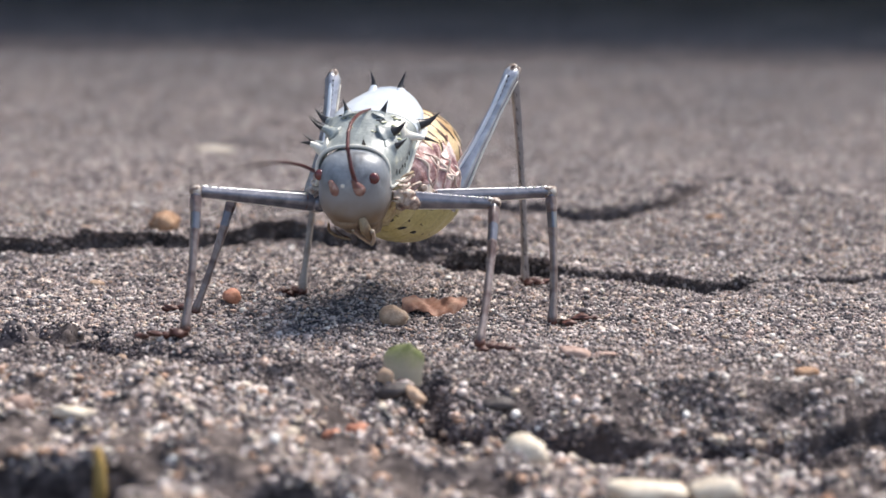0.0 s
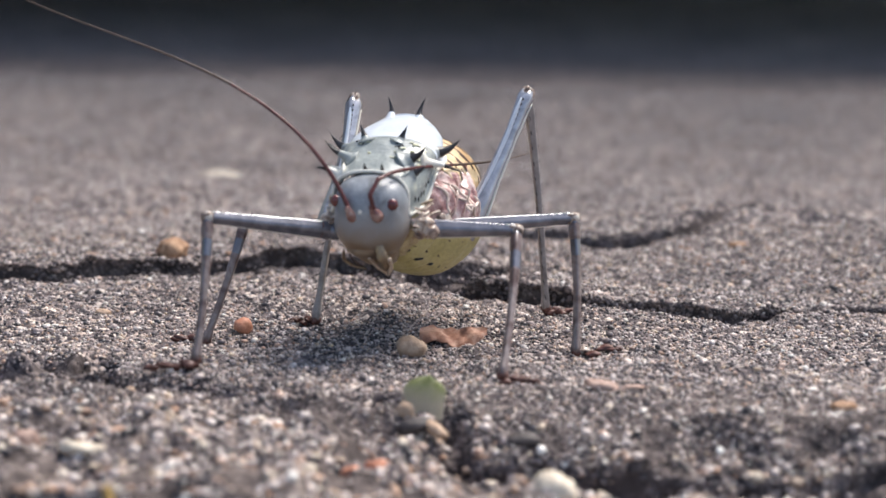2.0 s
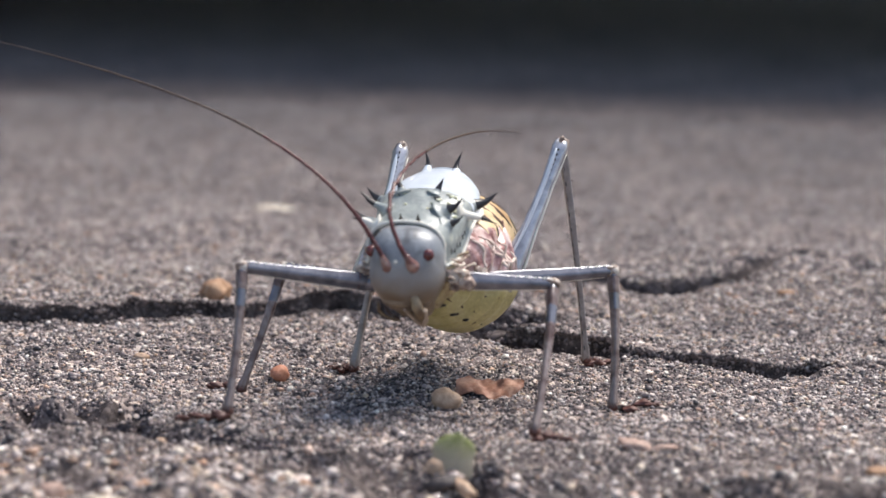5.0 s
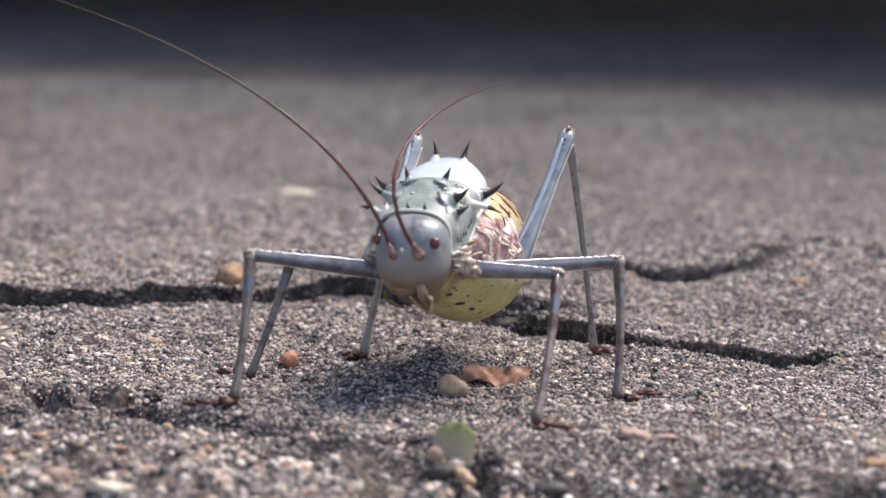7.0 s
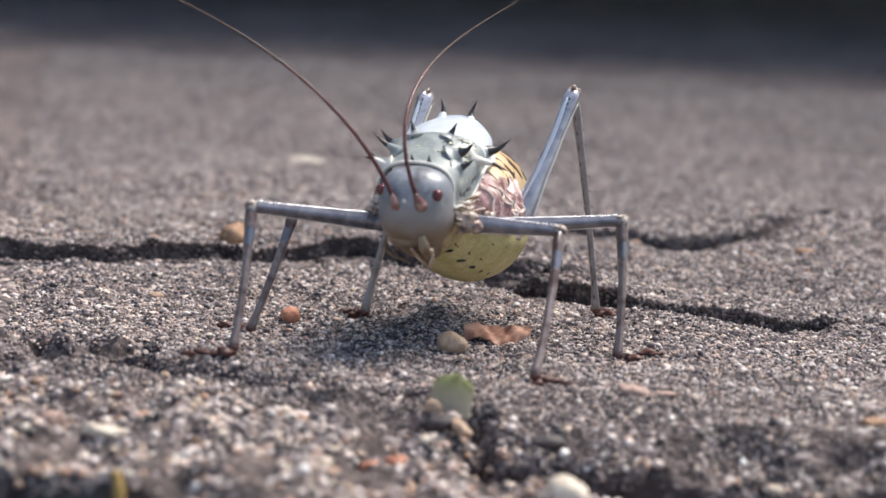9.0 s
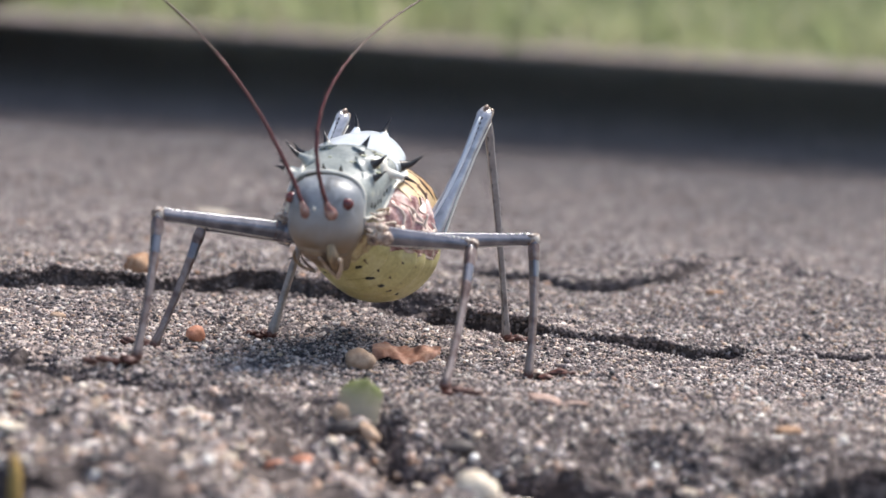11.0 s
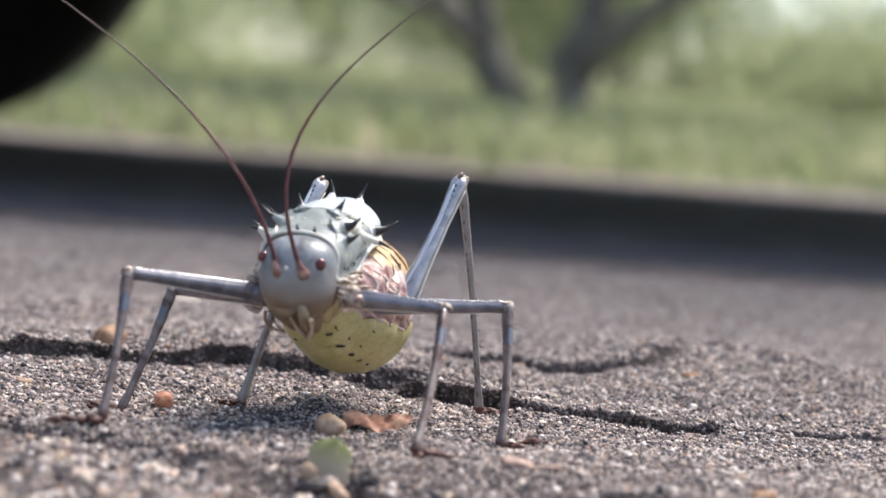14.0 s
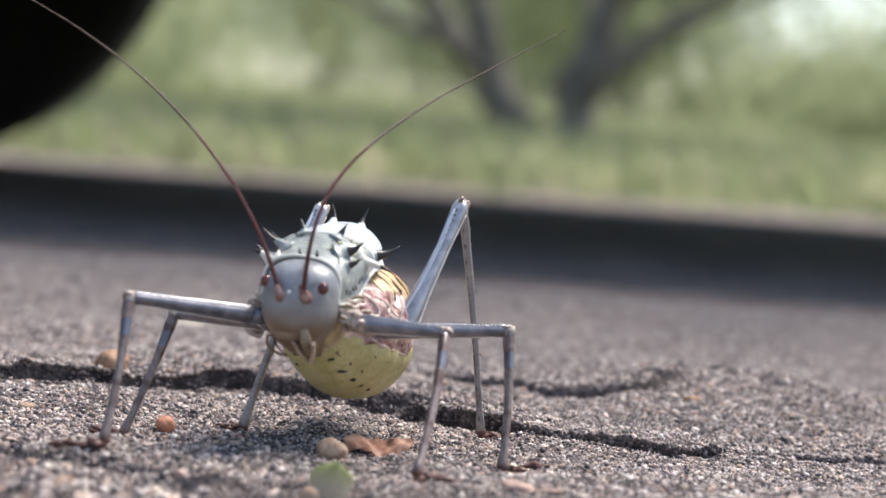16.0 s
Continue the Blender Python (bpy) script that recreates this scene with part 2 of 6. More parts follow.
M_ORANGE = mottled("orange_stone", [(0.3, (0.4, 0.15, 0.085)), (0.7, (0.6, 0.29, 0.185))], 700, 0.6, 0.4, 0.0001, 2500)
M_TAN = mottled("tan_stone", [(0.3, (0.36, 0.23, 0.15)), (0.7, (0.58, 0.42, 0.3))], 600, 0.7, 0.35, 0.0001, 2500)
M_EARTH = mottled("orange_tan_stone", [(0.3, (0.3, 0.16, 0.09)), (0.7, (0.52, 0.34, 0.22))], 500, 0.8, 0.3, 0.0002, 1800)
M_WHITE = mottled("chalky_stone", [(0.3, (0.54, 0.44, 0.33)), (0.7, (0.78, 0.7, 0.58))], 450, 0.75, 0.3, 0.00012, 2200)
M_SALMON = mottled("salmon_stone", [(0.3, (0.32, 0.2, 0.16)), (0.7, (0.58, 0.42, 0.34))], 450, 0.7, 0.35, 0.00012, 2200)
M_BLACKSTONE = mottled("dark_stone", [(0.3, (0.03, 0.025, 0.025)), (0.7, (0.1, 0.08, 0.075))], 500, 0.6, 0.4, 0.0001, 2000)
M_DRYLEAF = mottled("dry_leaf", [(0.34, (0.2, 0.09, 0.06)), (0.5, (0.33, 0.16, 0.105)), (0.66, (0.46, 0.27, 0.19))], 520, 0.6, 0.4, 0.00012, 1600)
M_GREENLEAF = mottled("faded_green_leaf", [(0.34, (0.3, 0.34, 0.13)), (0.5, (0.42, 0.45, 0.22)), (0.66, (0.55, 0.54, 0.34))], 300, 0.6, 0.4, 0.0001, 1500)
tan_below(M_GREENLEAF, 0.0042, 0.0018, (0.64, 0.59, 0.48))
n, l = M_GREENLEAF.node_tree.nodes, M_GREENLEAF.node_tree.links
glow = n.new("ShaderNodeBsdfTranslucent")
l.new(n["Principled BSDF"].inputs["Base Color"].links[0].from_socket, glow.inputs["Color"])
both = n.new("ShaderNodeMixShader")
both.inputs["Fac"].default_value = 0.6
l.new(n["Principled BSDF"].outputs[0], both.inputs[1])
l.new(glow.outputs[0], both.inputs[2])
l.new(both.outputs[0], n["Material Output"].inputs["Surface"])
M_STALK = mottled("yellow_stalk", [(0.3, (0.3, 0.18, 0.05)), (0.7, (0.5, 0.34, 0.11))], 300, 0.6, 0.4)
M_RUBBER = mottled("tyre_rubber", [(0.3, (0.012, 0.012, 0.012)), (0.7, (0.025, 0.024, 0.023))], 40, 0.8, 0.3, 0.0006, 160)
M_STEEL = mottled("dull_wheel_steel", [(0.3, (0.12, 0.12, 0.12)), (0.7, (0.25, 0.25, 0.25))], 20, 0.45, 0.5, metal=0.8)
M_PAINT = mottled("dark_vehicle_paint", [(0.3, (0.05, 0.055, 0.06)), (0.7, (0.08, 0.085, 0.09))], 5, 0.3, 0.5)
M_UNDER = mottled("dusty_underside", [(0.3, (0.06, 0.055, 0.05)), (0.7, (0.13, 0.12, 0.105))], 12, 0.8, 0.3)
M_GRASS = leaf_material("verge_grass", [(0.0, (0.229, 0.264, 0.141)), (0.5, (0.282, 0.312, 0.167)), (0.85, (0.352, 0.352, 0.22)), (1.0, (0.414, 0.383, 0.273))])
M_LEAVES = leaf_material("bush_leaves", [(0.0, (0.264, 0.308, 0.167)), (0.5, (0.343, 0.378, 0.22)), (1.0, (0.422, 0.44, 0.273))])
M_BARK = mottled("dark_bark", [(0.3, (0.12, 0.105, 0.09)), (0.7, (0.3, 0.26, 0.22))], 14, 0.9, 0.2, 0.01, 40)
M_TURF = mottled("green_turf", [(0.3, (0.158, 0.185, 0.088)), (0.5, (0.202, 0.224, 0.114)), (0.7, (0.282, 0.277, 0.158))], 1.6, 0.9, 0.2, 0.02, 30)
M_VERGE = mottled("gravel_verge", [(0.3, (0.075, 0.064, 0.062)), (0.7, (0.14, 0.12, 0.115))], 9, 0.9, 0.2, 0.006, 60)

MM = 0.001


# ---- mesh helpers ----
def mesh_of(name, verts, faces, mats=(), index=None, smooth=True):
    """A mesh from arrays of points in metres and faces."""
    me = bpy.data.meshes.new(name)
    me.from_pydata([tuple(v) for v in np.asarray(verts, float)], [], [tuple(int(i) for i in f) for f in faces])
    for m in mats:
        me.materials.append(m)
    if index is not None:
        me.polygons.foreach_set("material_index", np.asarray(index, np.int32))
    me.polygons.foreach_set("use_smooth", np.full(len(me.polygons), smooth))
    me.update()
    return me


def part(name, me, parent, label=""):
    ob = new(name, me)
    ob.parent = parent
    if label:
        tagged(ob, label)
    return ob


def thing(name, me, label, category, at=None, group="", kind=""):
    ob = new(name, me)
    if at is not None:
        ob.matrix_world = at
    return tagged(ob, label, category, group, kind)


def grid_faces(rows, cols, wrap=False):
    out = []
    for i in range(rows - 1):
        for j in range(cols if wrap else cols - 1):
            k = (j + 1) % cols
            out.append((i * cols + j, i * cols + k, (i + 1) * cols + k, (i + 1) * cols + j))
    return out


def tube(points, radii, n=10, ridge=0.0, flat=1.0, ridges=3):
    """Points and faces of a round, capped sweep along points; ridge: how far its edges stand out."""
    p = np.asarray(points, float)
    r = np.broadcast_to(np.asarray(radii, float), (len(p),))
    d = np.gradient(p, axis=0)
    d /= np.linalg.norm(d, axis=1)[:, None] + 1e-12
    ref = np.array([0.0, 0.0, 1.0]) if abs(d[0][2]) < 0.8 else np.array([1.0, 0.0, 0.0])
    verts = []
    for c, t, rad in zip(p, d, r):
        a = np.cross(t, ref)
        a /= np.linalg.norm(a) + 1e-12
        b = np.cross(a, t)
        for k in range(n):
            w = 2 * math.pi * k / n
            q = rad * (1 + ridge * math.cos(ridges * w))
            verts.append(c + q * (math.cos(w) * a * flat + math.sin(w) * b))
    faces = grid_faces(len(p), n, True)
    m = len(verts)
    verts += [p[0] - d[0] * r[0] * 0.4, p[-1] + d[-1] * r[-1] * 0.4]
    for k in range(n):
        faces.append((m, (k + 1) % n, k))
        faces.append((m + 1, m - n + k, m - n + (k + 1) % n))
    return np.array(verts), faces


def merged(*pieces):
    verts, faces, n = [], [], 0
    for v, f in pieces:
        verts.append(np.asarray(v, float))
        faces += [tuple(i + n for i in q) for q in f]
        n += len(v)
    return np.concatenate(verts), faces


def ball(centre, radii, rows=10, cols=14, wobble=0.0, seed=0, turn=None):
    rng = np.random.RandomState(seed)
    verts = []
    ph = rng.rand(6) * 6.28
    for i in range(rows + 1):
        th = math.pi * i / rows
        for j in range(cols):
            w = 2 * math.pi * j / cols
            v = np.array([math.sin(th) * math.cos(w), math.sin(th) * math.sin(w), math.cos(th)])
            k = 1 + wobble * (math.sin(3 * v[0] + ph[0]) * math.sin(2.6 * v[1] + ph[1]) + 0.6 * math.sin(5 * v[2] + ph[2]) * math.sin(4.2 * v[0] + ph[3]) + 0.4 * math.sin(7 * v[1] + ph[4]))
            verts.append(v * k * np.asarray(radii))
    verts = np.array(verts)
    if turn is not None:
        verts = verts @ np.array(Euler([radians(q) for q in turn]).to_matrix()).T
    return verts + np.asarray(centre, float), grid_faces(rows + 1, cols, True)


def lattice(rng, x, y, size):
    """Smooth chance heights from 0 to 1, with hills of that size."""
    gx, gy = x / size + 1000.3, y / size + 1000.7
    ix, iy = np.floor(gx).astype(int), np.floor(gy).astype(int)
    fx, fy = gx - ix, gy - iy
    fx, fy = fx * fx * (3 - 2 * fx), fy * fy * (3 - 2 * fy)
    t = rng.rand(256, 256)

    def at(i, j):
        return t[i % 256, j % 256]
    return (at(ix, iy) * (1 - fx) + at(ix + 1, iy) * fx) * (1 - fy) + (at(ix, iy + 1) * (1 - fx) + at(ix + 1, iy + 1) * fx) * fy


def step(a):
    a = np.clip(a, 0, 1)
    return a * a * (3 - 2 * a)


def away_from(x, y, line):
    """Distance to a bent line in the plan."""
    best = np.full(np.shape(x), 1e9)
    for (ax, ay), (bx, by) in zip(line, line[1:]):
        dx, dy = bx - ax, by - ay
        k = np.clip(((x - ax) * dx + (y - ay) * dy) / (dx * dx + dy * dy), 0, 1)
        best = np.minimum(best, np.hypot(x - ax - k * dx, y - ay - k * dy))
    return best


# ---- the road, in millimetres ----
CRACK = [(-200, 57), (-66, 55), (-54, 58), (-44, 63), (-37, 67), (-31, 71.5), (-25, 78), (-19, 81), (-11, 74), (-2, 68), (5, 63), (17.6, 57), (30, 52), (39, 52.5), (46, 50), (51.6, 47.5), (57, 50.5), (68, 60), (82, 65), (200, 80)]
BACK_CRACK = [(8, 114), (16, 112), (24, 110), (31, 107.5), (38, 106.5), (44, 109), (50, 114), (54, 118.5), (57, 123)]
BACK_SEAM = [(26, 160), (34, 155), (42, 146), (50, 134), (57, 124), (66, 119), (76, 117), (90, 113), (130, 106)]
LEDGE = [(-200, -14), (-60, -6), (-46, -2), (-38, -2), (-33, 0), (-27, -5), (-19, -7), (-12, -7), (0, -9), (8, -10), (14, -8), (20, -5), (28, -4), (40, -4), (50, -4), (60, -5), (73, -6), (90, -8), (200, -8)]
FEET_LEVEL = [(-20.6, 0, 0.5), (20.4, 0, 0.0), (-10.4, 38, -1.5), (23.9, 45.9, 0.0), (-23.8, 20.7, -1.4), (29.3, 23.3, -1.7)]


def road_surface(x, y):
    """Height of the road and the shift of its edges towards the back, in millimetres, over a place in millimetres."""
    rng = np.random.RandomState(11)
    near = np.exp(-(np.hypot(x - 5, y - 30) / 420) ** 2)
    z = (lattice(rng, x, y, 46) - 0.5) * 2.2 + (lattice(rng, x, y, 17) - 0.5) * 1.9
    fine = (lattice(rng, x, y, 5.5) - 0.5) * 1.2 + (lattice(rng, x, y, 2.1) - 0.5) * 0.8
    ragged = (lattice(rng, x, y, 6) - 0.5) * 4.0 + (lattice(rng, x, y, 2.4) - 0.5) * 1.8
    # level under the feet
    for fx, fy, fz in FEET_LEVEL:
        k = np.exp(-(np.hypot(x - fx, y - fy) / 6.5) ** 2)
        z = z * (1 - k) + fz * k
    # the main crack: the slab behind stands proud and overhangs a deep gap
    cx, cy = np.array(CRACK, float).T
    s = y - np.interp(x, cx, cy) + ragged * 0.5
    lift = np.interp(x, [-90, -40, -15, 5, 22, 30, 40, 50, 58, 66], [2.7, 2.8, 2.8, 2.2, 1.6, 0.8, 0.6, 1.4, 1.0, 0.5])
    z = z + lift * step(s / 0.9 + 0.2) * np.exp(-np.clip(s, 0, 400) / 80)
    patchy = lattice(rng, x, y * 0.2, 7)
    gap = np.interp(x, [-90, -40, -22, -12, 0, 12, 27, 33, 41, 46, 52, 60, 68, 95], [1.1, 1.2, 1.3, 1.3, 2.4, 2.8, 1.1, 0.5, 0.5, 0.9, 1.9, 0.6, 0.4, 0.35]) * (0.6 + 0.8 * patchy)
    deep = np.interp(x, [-90, -20, 5, 26, 33, 41, 47, 52, 62, 95], [5.0, 5.0, 7.0, 6.0, 2.6, 2.6, 5.0, 7.0, 1.6, 1.0]) * (0.6 + 0.8 * patchy)
    z = z - deep * np.exp(-((s + gap * 0.9) / gap) ** 4)
    shift = np.interp(x, [-90, -14, 0, 20, 30, 47, 55, 68, 95], [0.5, 0.5, 1.6, 1.6, 0.7, 0.6, 2.2, 0.4, 0.2]) * np.exp(-((s + 0.2) / 0.8) ** 2) - 1.3 * np.exp(-((s - 1.3) / 1.2) ** 2) * np.clip(lift / 3, 0, 1)
    # crumbled bits behind the gap, under the body
    z = z - 7.5 * step((1 - ((x - 9 + ragged * 0.5) / 12) ** 2 - ((y - 68 + ragged * 0.4) / 7.0) ** 2) * 2) * (0.3 + 0.9 * lattice(rng, x, y, 4))
    # the crack and seam further back
    crest = np.interp(x, [20, 57, 72, 90, 130], [136, 123, 121, 117, 110])
    high = np.interp(x, [12, 25, 38, 50, 57, 75, 95, 140], [0, 1.8, 4.4, 5.8, 6.6, 5.2, 3.7, 2.4])
    d = y - crest
    z = z + high * np.where(d < 0, np.exp(-(d / 24) ** 2), np.exp(-(d / np.interp(x, [45, 60], [34, 13])) ** 2))
    fade = np.interp(x, [0, 14, 24, 40, 50, 57], [0.2, 0.6, 1.0, 0.8, 0.45, 0.2])
    b = away_from(x + ragged * 0.4, y + ragged * 0.8, BACK_CRACK)
    z = z - 4.6 * fade * np.exp(-(b / 1.8) ** 4) + 1.1 * fade * np.exp(-(away_from(x, y, [(q[0] - 2, q[1] + 5.5) for q in BACK_CRACK]) / 4) ** 2)
    b = away_from(x, y + ragged * 0.8, BACK_SEAM)
    z = z - 3.8 * np.exp(-(b / 2.2) ** 2) * np.interp(x, [30, 50, 56, 62, 70, 90], [1, 0.9, 0.5, 0.35, 0.4, 0.35])
    # the broken ledge before the cricket, clotted and uneven
    lumps = step((-4 - y) / 14)
    clot = (lattice(rng, x, y, 8) - 0.5) * 4.0 + (lattice(rng, x, y, 3.6) - 0.5) * 2.8
    z = z + lumps * clot
    cx, cy = np.array(LEDGE, float).T
    block = step((x - 11) / 5)
    s = np.interp(x, cx, cy) + (ragged * 1.5 + clot * 0.8) * (1 - 0.4 * block) - y
    wide = np.interp(x, [-60, -30, -18, -5, 10, 14, 17, 23, 30, 35, 50, 65, 80, 95], [2.2, 2.2, 3.5, 7.0, 8.0, 10.0, 12.5, 16.0, 17.0, 20.0, 22.0, 19.0, 14.0, 11.0])
    drop = np.interp(x, [-60, -35, -10, 10, 17, 35, 50, 70, 95], [1.6, 1.8, 2.2, 3.2, 7.4, 7.6, 7.4, 6.2, 4.4])
    a = np.clip(s / wide, 0, 1)
    fall = step(s / wide) * (1 - block) + (0.62 * a ** 1.7 + 0.38 * step((s - wide * 0.88) / (wide * 0.13)) - 0.22 * step((s - wide - 1) / 9)) * block
    z = z - drop * fall - 0.035 * np.clip(s - 4, 0, 40) * (x < 12)
    z = z - block * 2.2 * np.exp(-((s - wide - 0.6 + ragged * 0.4) / 1.4) ** 4) * (0.3 + lattice(rng, x, y * 0.3, 7))
    over = np.interp(x, [-60, -30, -12, 8, 17, 36, 50, 90], [1.0, 1.0, 0.4, 0.2, 1.6, 1.6, 1.4, 1.0])
    shift = shift + over * np.exp(-((s - wide * 1.0) / 1.3) ** 2)
    # the near slab stands a little proud, with a dark furrow behind its edge
    edge = np.interp(x, [-60, -45, -30, -15, -4, 6, 12], [-9, -7, -6, -9, -10, -11, -13]) + ragged * 0.6
    q = (edge - y) * np.where(x < 12, 1, 0.5)
    hump = step((7 - x) / 6)
    z = z + hump * (2.8 * step((q - 0.3) / 2.5) * np.exp(-np.clip(q, 0, 99) / 24) - 2.4 * np.exp(-((q + 1.8) / 2.0) ** 2))
    # a patch of broken clots before it
    z = z + 10.0 * (lattice(rng, x, y, 3.8) - 0.7) * np.exp(-(((x + 47) / 12) ** 4 + ((y - 6.0) / 5.5) ** 4))
    # pits
    z = z - 8.0 * np.exp(-(((x + 36 + ragged * 0.3) / 2.9) ** 2 + ((y - 6.5) / 4.0) ** 2) ** 2) - 3.4 * np.exp(-(((x + 43) / 5) ** 2 + ((y - 2 + ragged * 0.3) / 2.0) ** 2))
    z = z - 3.2 * np.exp(-(((x - 5.5) / 2.6) ** 2 + ((y + 7.0 + ragged * 0.3) / 1.8) ** 2) ** 2)
    z = z - 5.0 * np.exp(-(away_from(x + ragged * 0.35, y, [(14.5, -12), (16.6, -17.5), (17.3, -21)]) / 1.7) ** 2)
    low = np.maximum(step((-12.5 + ragged * 0.4 - x) / 3), np.exp(-((x - 4 + ragged * 0.5) / 5.5) ** 4))
    z = z - 13.0 * low * step((-51.5 + ragged * 0.5 - y) / 2.5) * np.exp(-((y + 62) / 10) ** 6)
    return z * near + fine * near, shift * near


def road_height(x, y):
    return road_surface(x, y)[0]


def bare_and_shade(x, y):
    """How far the weathered top is broken to bitumen, and darkened as shade: 1 in cracks, pits and on steep faces."""
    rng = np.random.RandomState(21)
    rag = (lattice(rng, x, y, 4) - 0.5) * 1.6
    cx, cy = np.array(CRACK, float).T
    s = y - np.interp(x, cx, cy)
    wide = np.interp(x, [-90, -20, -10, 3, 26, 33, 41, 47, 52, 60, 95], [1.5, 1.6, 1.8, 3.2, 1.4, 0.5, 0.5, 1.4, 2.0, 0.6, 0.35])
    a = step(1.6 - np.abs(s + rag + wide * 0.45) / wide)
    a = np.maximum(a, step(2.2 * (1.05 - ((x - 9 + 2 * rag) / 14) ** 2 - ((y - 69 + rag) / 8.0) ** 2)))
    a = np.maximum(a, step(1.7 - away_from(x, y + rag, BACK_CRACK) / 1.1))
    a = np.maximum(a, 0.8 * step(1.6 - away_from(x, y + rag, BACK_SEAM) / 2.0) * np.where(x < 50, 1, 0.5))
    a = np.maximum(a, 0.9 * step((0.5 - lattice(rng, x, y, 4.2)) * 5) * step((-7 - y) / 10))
    # trench, pit and hollows: their shade is put into the colour
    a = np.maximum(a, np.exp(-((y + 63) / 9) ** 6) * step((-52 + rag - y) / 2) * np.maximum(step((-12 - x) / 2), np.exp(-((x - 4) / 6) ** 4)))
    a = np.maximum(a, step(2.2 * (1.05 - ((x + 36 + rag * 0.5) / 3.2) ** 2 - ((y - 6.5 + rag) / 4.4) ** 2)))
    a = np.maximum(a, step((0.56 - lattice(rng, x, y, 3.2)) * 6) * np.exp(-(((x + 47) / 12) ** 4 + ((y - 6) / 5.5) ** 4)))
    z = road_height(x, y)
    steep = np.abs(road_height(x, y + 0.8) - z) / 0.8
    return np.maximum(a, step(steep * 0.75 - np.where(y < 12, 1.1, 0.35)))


def spaced(low, high, pitch, reach, grow=1.16):
    """Lines close together from low to high and ever further apart out to reach."""
    mid = list(np.arange(low, high + pitch / 2, pitch))
    out, d, v = [], pitch, high
    while v < reach:
        d *= grow
        v += d
        out.append(v)
    back, d, v = [], pitch, low
    while v > -reach:
        d *= grow
        v -= d
        back.append(v)
    return np.array(back[::-1] + mid + out)


def build_road():
    xs, ys = spaced(-78, 98, 0.5, 90000, 1.07), spaced(-80, 128, 0.5, 90000, 1.035)
    gx, gy = np.meshgrid(xs, ys)
    z, shift = road_surface(gx, gy)
    verts = np.stack([gx.ravel(), (gy + shift).ravel(), z.ravel()], 1) * MM
    nx, ny = len(xs), len(ys)
    i = (np.arange(ny - 1)[:, None] * nx + np.arange(nx - 1)[None]).ravel()
    quads = np.stack([i, i + 1, i + nx + 1, i + nx], 1)
    me = bpy.data.meshes.new("road")
    me.vertices.add(len(verts))
    me.vertices.foreach_set("co", verts.ravel())
    me.loops.add(quads.size)
    me.loops.foreach_set("vertex_index", quads.ravel().astype(np.int32))
    me.polygons.add(len(quads))
    me.polygons.foreach_set("loop_start", np.arange(0, quads.size, 4, dtype=np.int32))
    me.polygons.foreach_set("use_smooth", np.ones(len(quads), bool))
    me.update(calc_edges=True)
    me.materials.append(M_ROAD)
    me.materials.append(M_SHADED_TAR)
    # the bitumen colour also paints the shade of gaps and steep faces
    m = bare_and_shade(gx, gy)
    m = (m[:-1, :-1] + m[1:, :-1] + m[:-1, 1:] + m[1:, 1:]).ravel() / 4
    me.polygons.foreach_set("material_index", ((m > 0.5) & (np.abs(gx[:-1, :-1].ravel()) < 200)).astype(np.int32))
    return tagged(new("road", me), "old cracked grey asphalt road, gritty and sunlit", "road", kind="structure")


def lump_points(detail):
    """A unit lump: an icosahedron, or an octahedron for the finest grains."""
    if not detail:
        v = np.array([(1, 0, 0), (-1, 0, 0), (0, 1, 0), (0, -1, 0), (0, 0, 1), (0, 0, -1)], float)
        return v, np.array([(0, 2, 4), (2, 1, 4), (1, 3, 4), (3, 0, 4), (2, 0, 5), (1, 2, 5), (3, 1, 5), (0, 3, 5)])
    bm = bmesh.new()
    bmesh.ops.create_icosphere(bm, subdivisions=1, radius=1.0)
    v = np.array([q.co[:] for q in bm.verts])
    f = np.array([[q.index for q in t.verts] for t in bm.faces])
    bm.free()
    return v, f


def grit(name, x, y, size, seed, mat, label, sink=0.25, flat=0.7, detail=1):
    """Loose and bedded grains, each a rough lump of its own, lying on the road."""
    rng = np.random.RandomState(seed)
    v0, f0 = lump_points(detail)
    n = len(x)
    z, shift = road_surface(x, y)
    s = size[:, None] * (0.75 + 0.5 * rng.rand(n, 3)) * np.array([1, 1, flat])
    jit = 1 + 0.28 * (rng.rand(n, len(v0), 1) - 0.5) * 2
    q = rng.randn(n, 4)
    q /= np.linalg.norm(q, axis=1)[:, None]
    w, a, b, c = q.T
    rot = np.stack([1 - 2 * (b * b + c * c), 2 * (a * b - c * w), 2 * (a * c + b * w), 2 * (a * b + c * w), 1 - 2 * (a * a + c * c), 2 * (b * c - a * w),
                    2 * (a * c - b * w), 2 * (b * c + a * w), 1 - 2 * (a * a + b * b)], 1).reshape(n, 3, 3)
    p = np.einsum("nij,nkj->nki", rot, v0[None] * jit) * s[:, None, :]
    p += np.stack([x, y + shift, z + size * flat * sink * (0.1 + 2.4 * rng.rand(n))], 1)[:, None, :]
    tris = (f0[None] + (np.arange(n) * len(v0))[:, None, None]).reshape(-1, 3)
    me = bpy.data.meshes.new(name)
    me.vertices.add(n * len(v0))
    me.vertices.foreach_set("co", (p.reshape(-1) * MM))
    me.loops.add(tris.size)
    me.loops.foreach_set("vertex_index", tris.ravel().astype(np.int32))
    me.polygons.add(len(tris))
    me.polygons.foreach_set("loop_start", np.arange(0, tris.size, 3, dtype=np.int32))
    me.update(calc_edges=True)
    me.materials.append(mat)
    return tagged(new(name, me), label, "grit", kind="stuff")


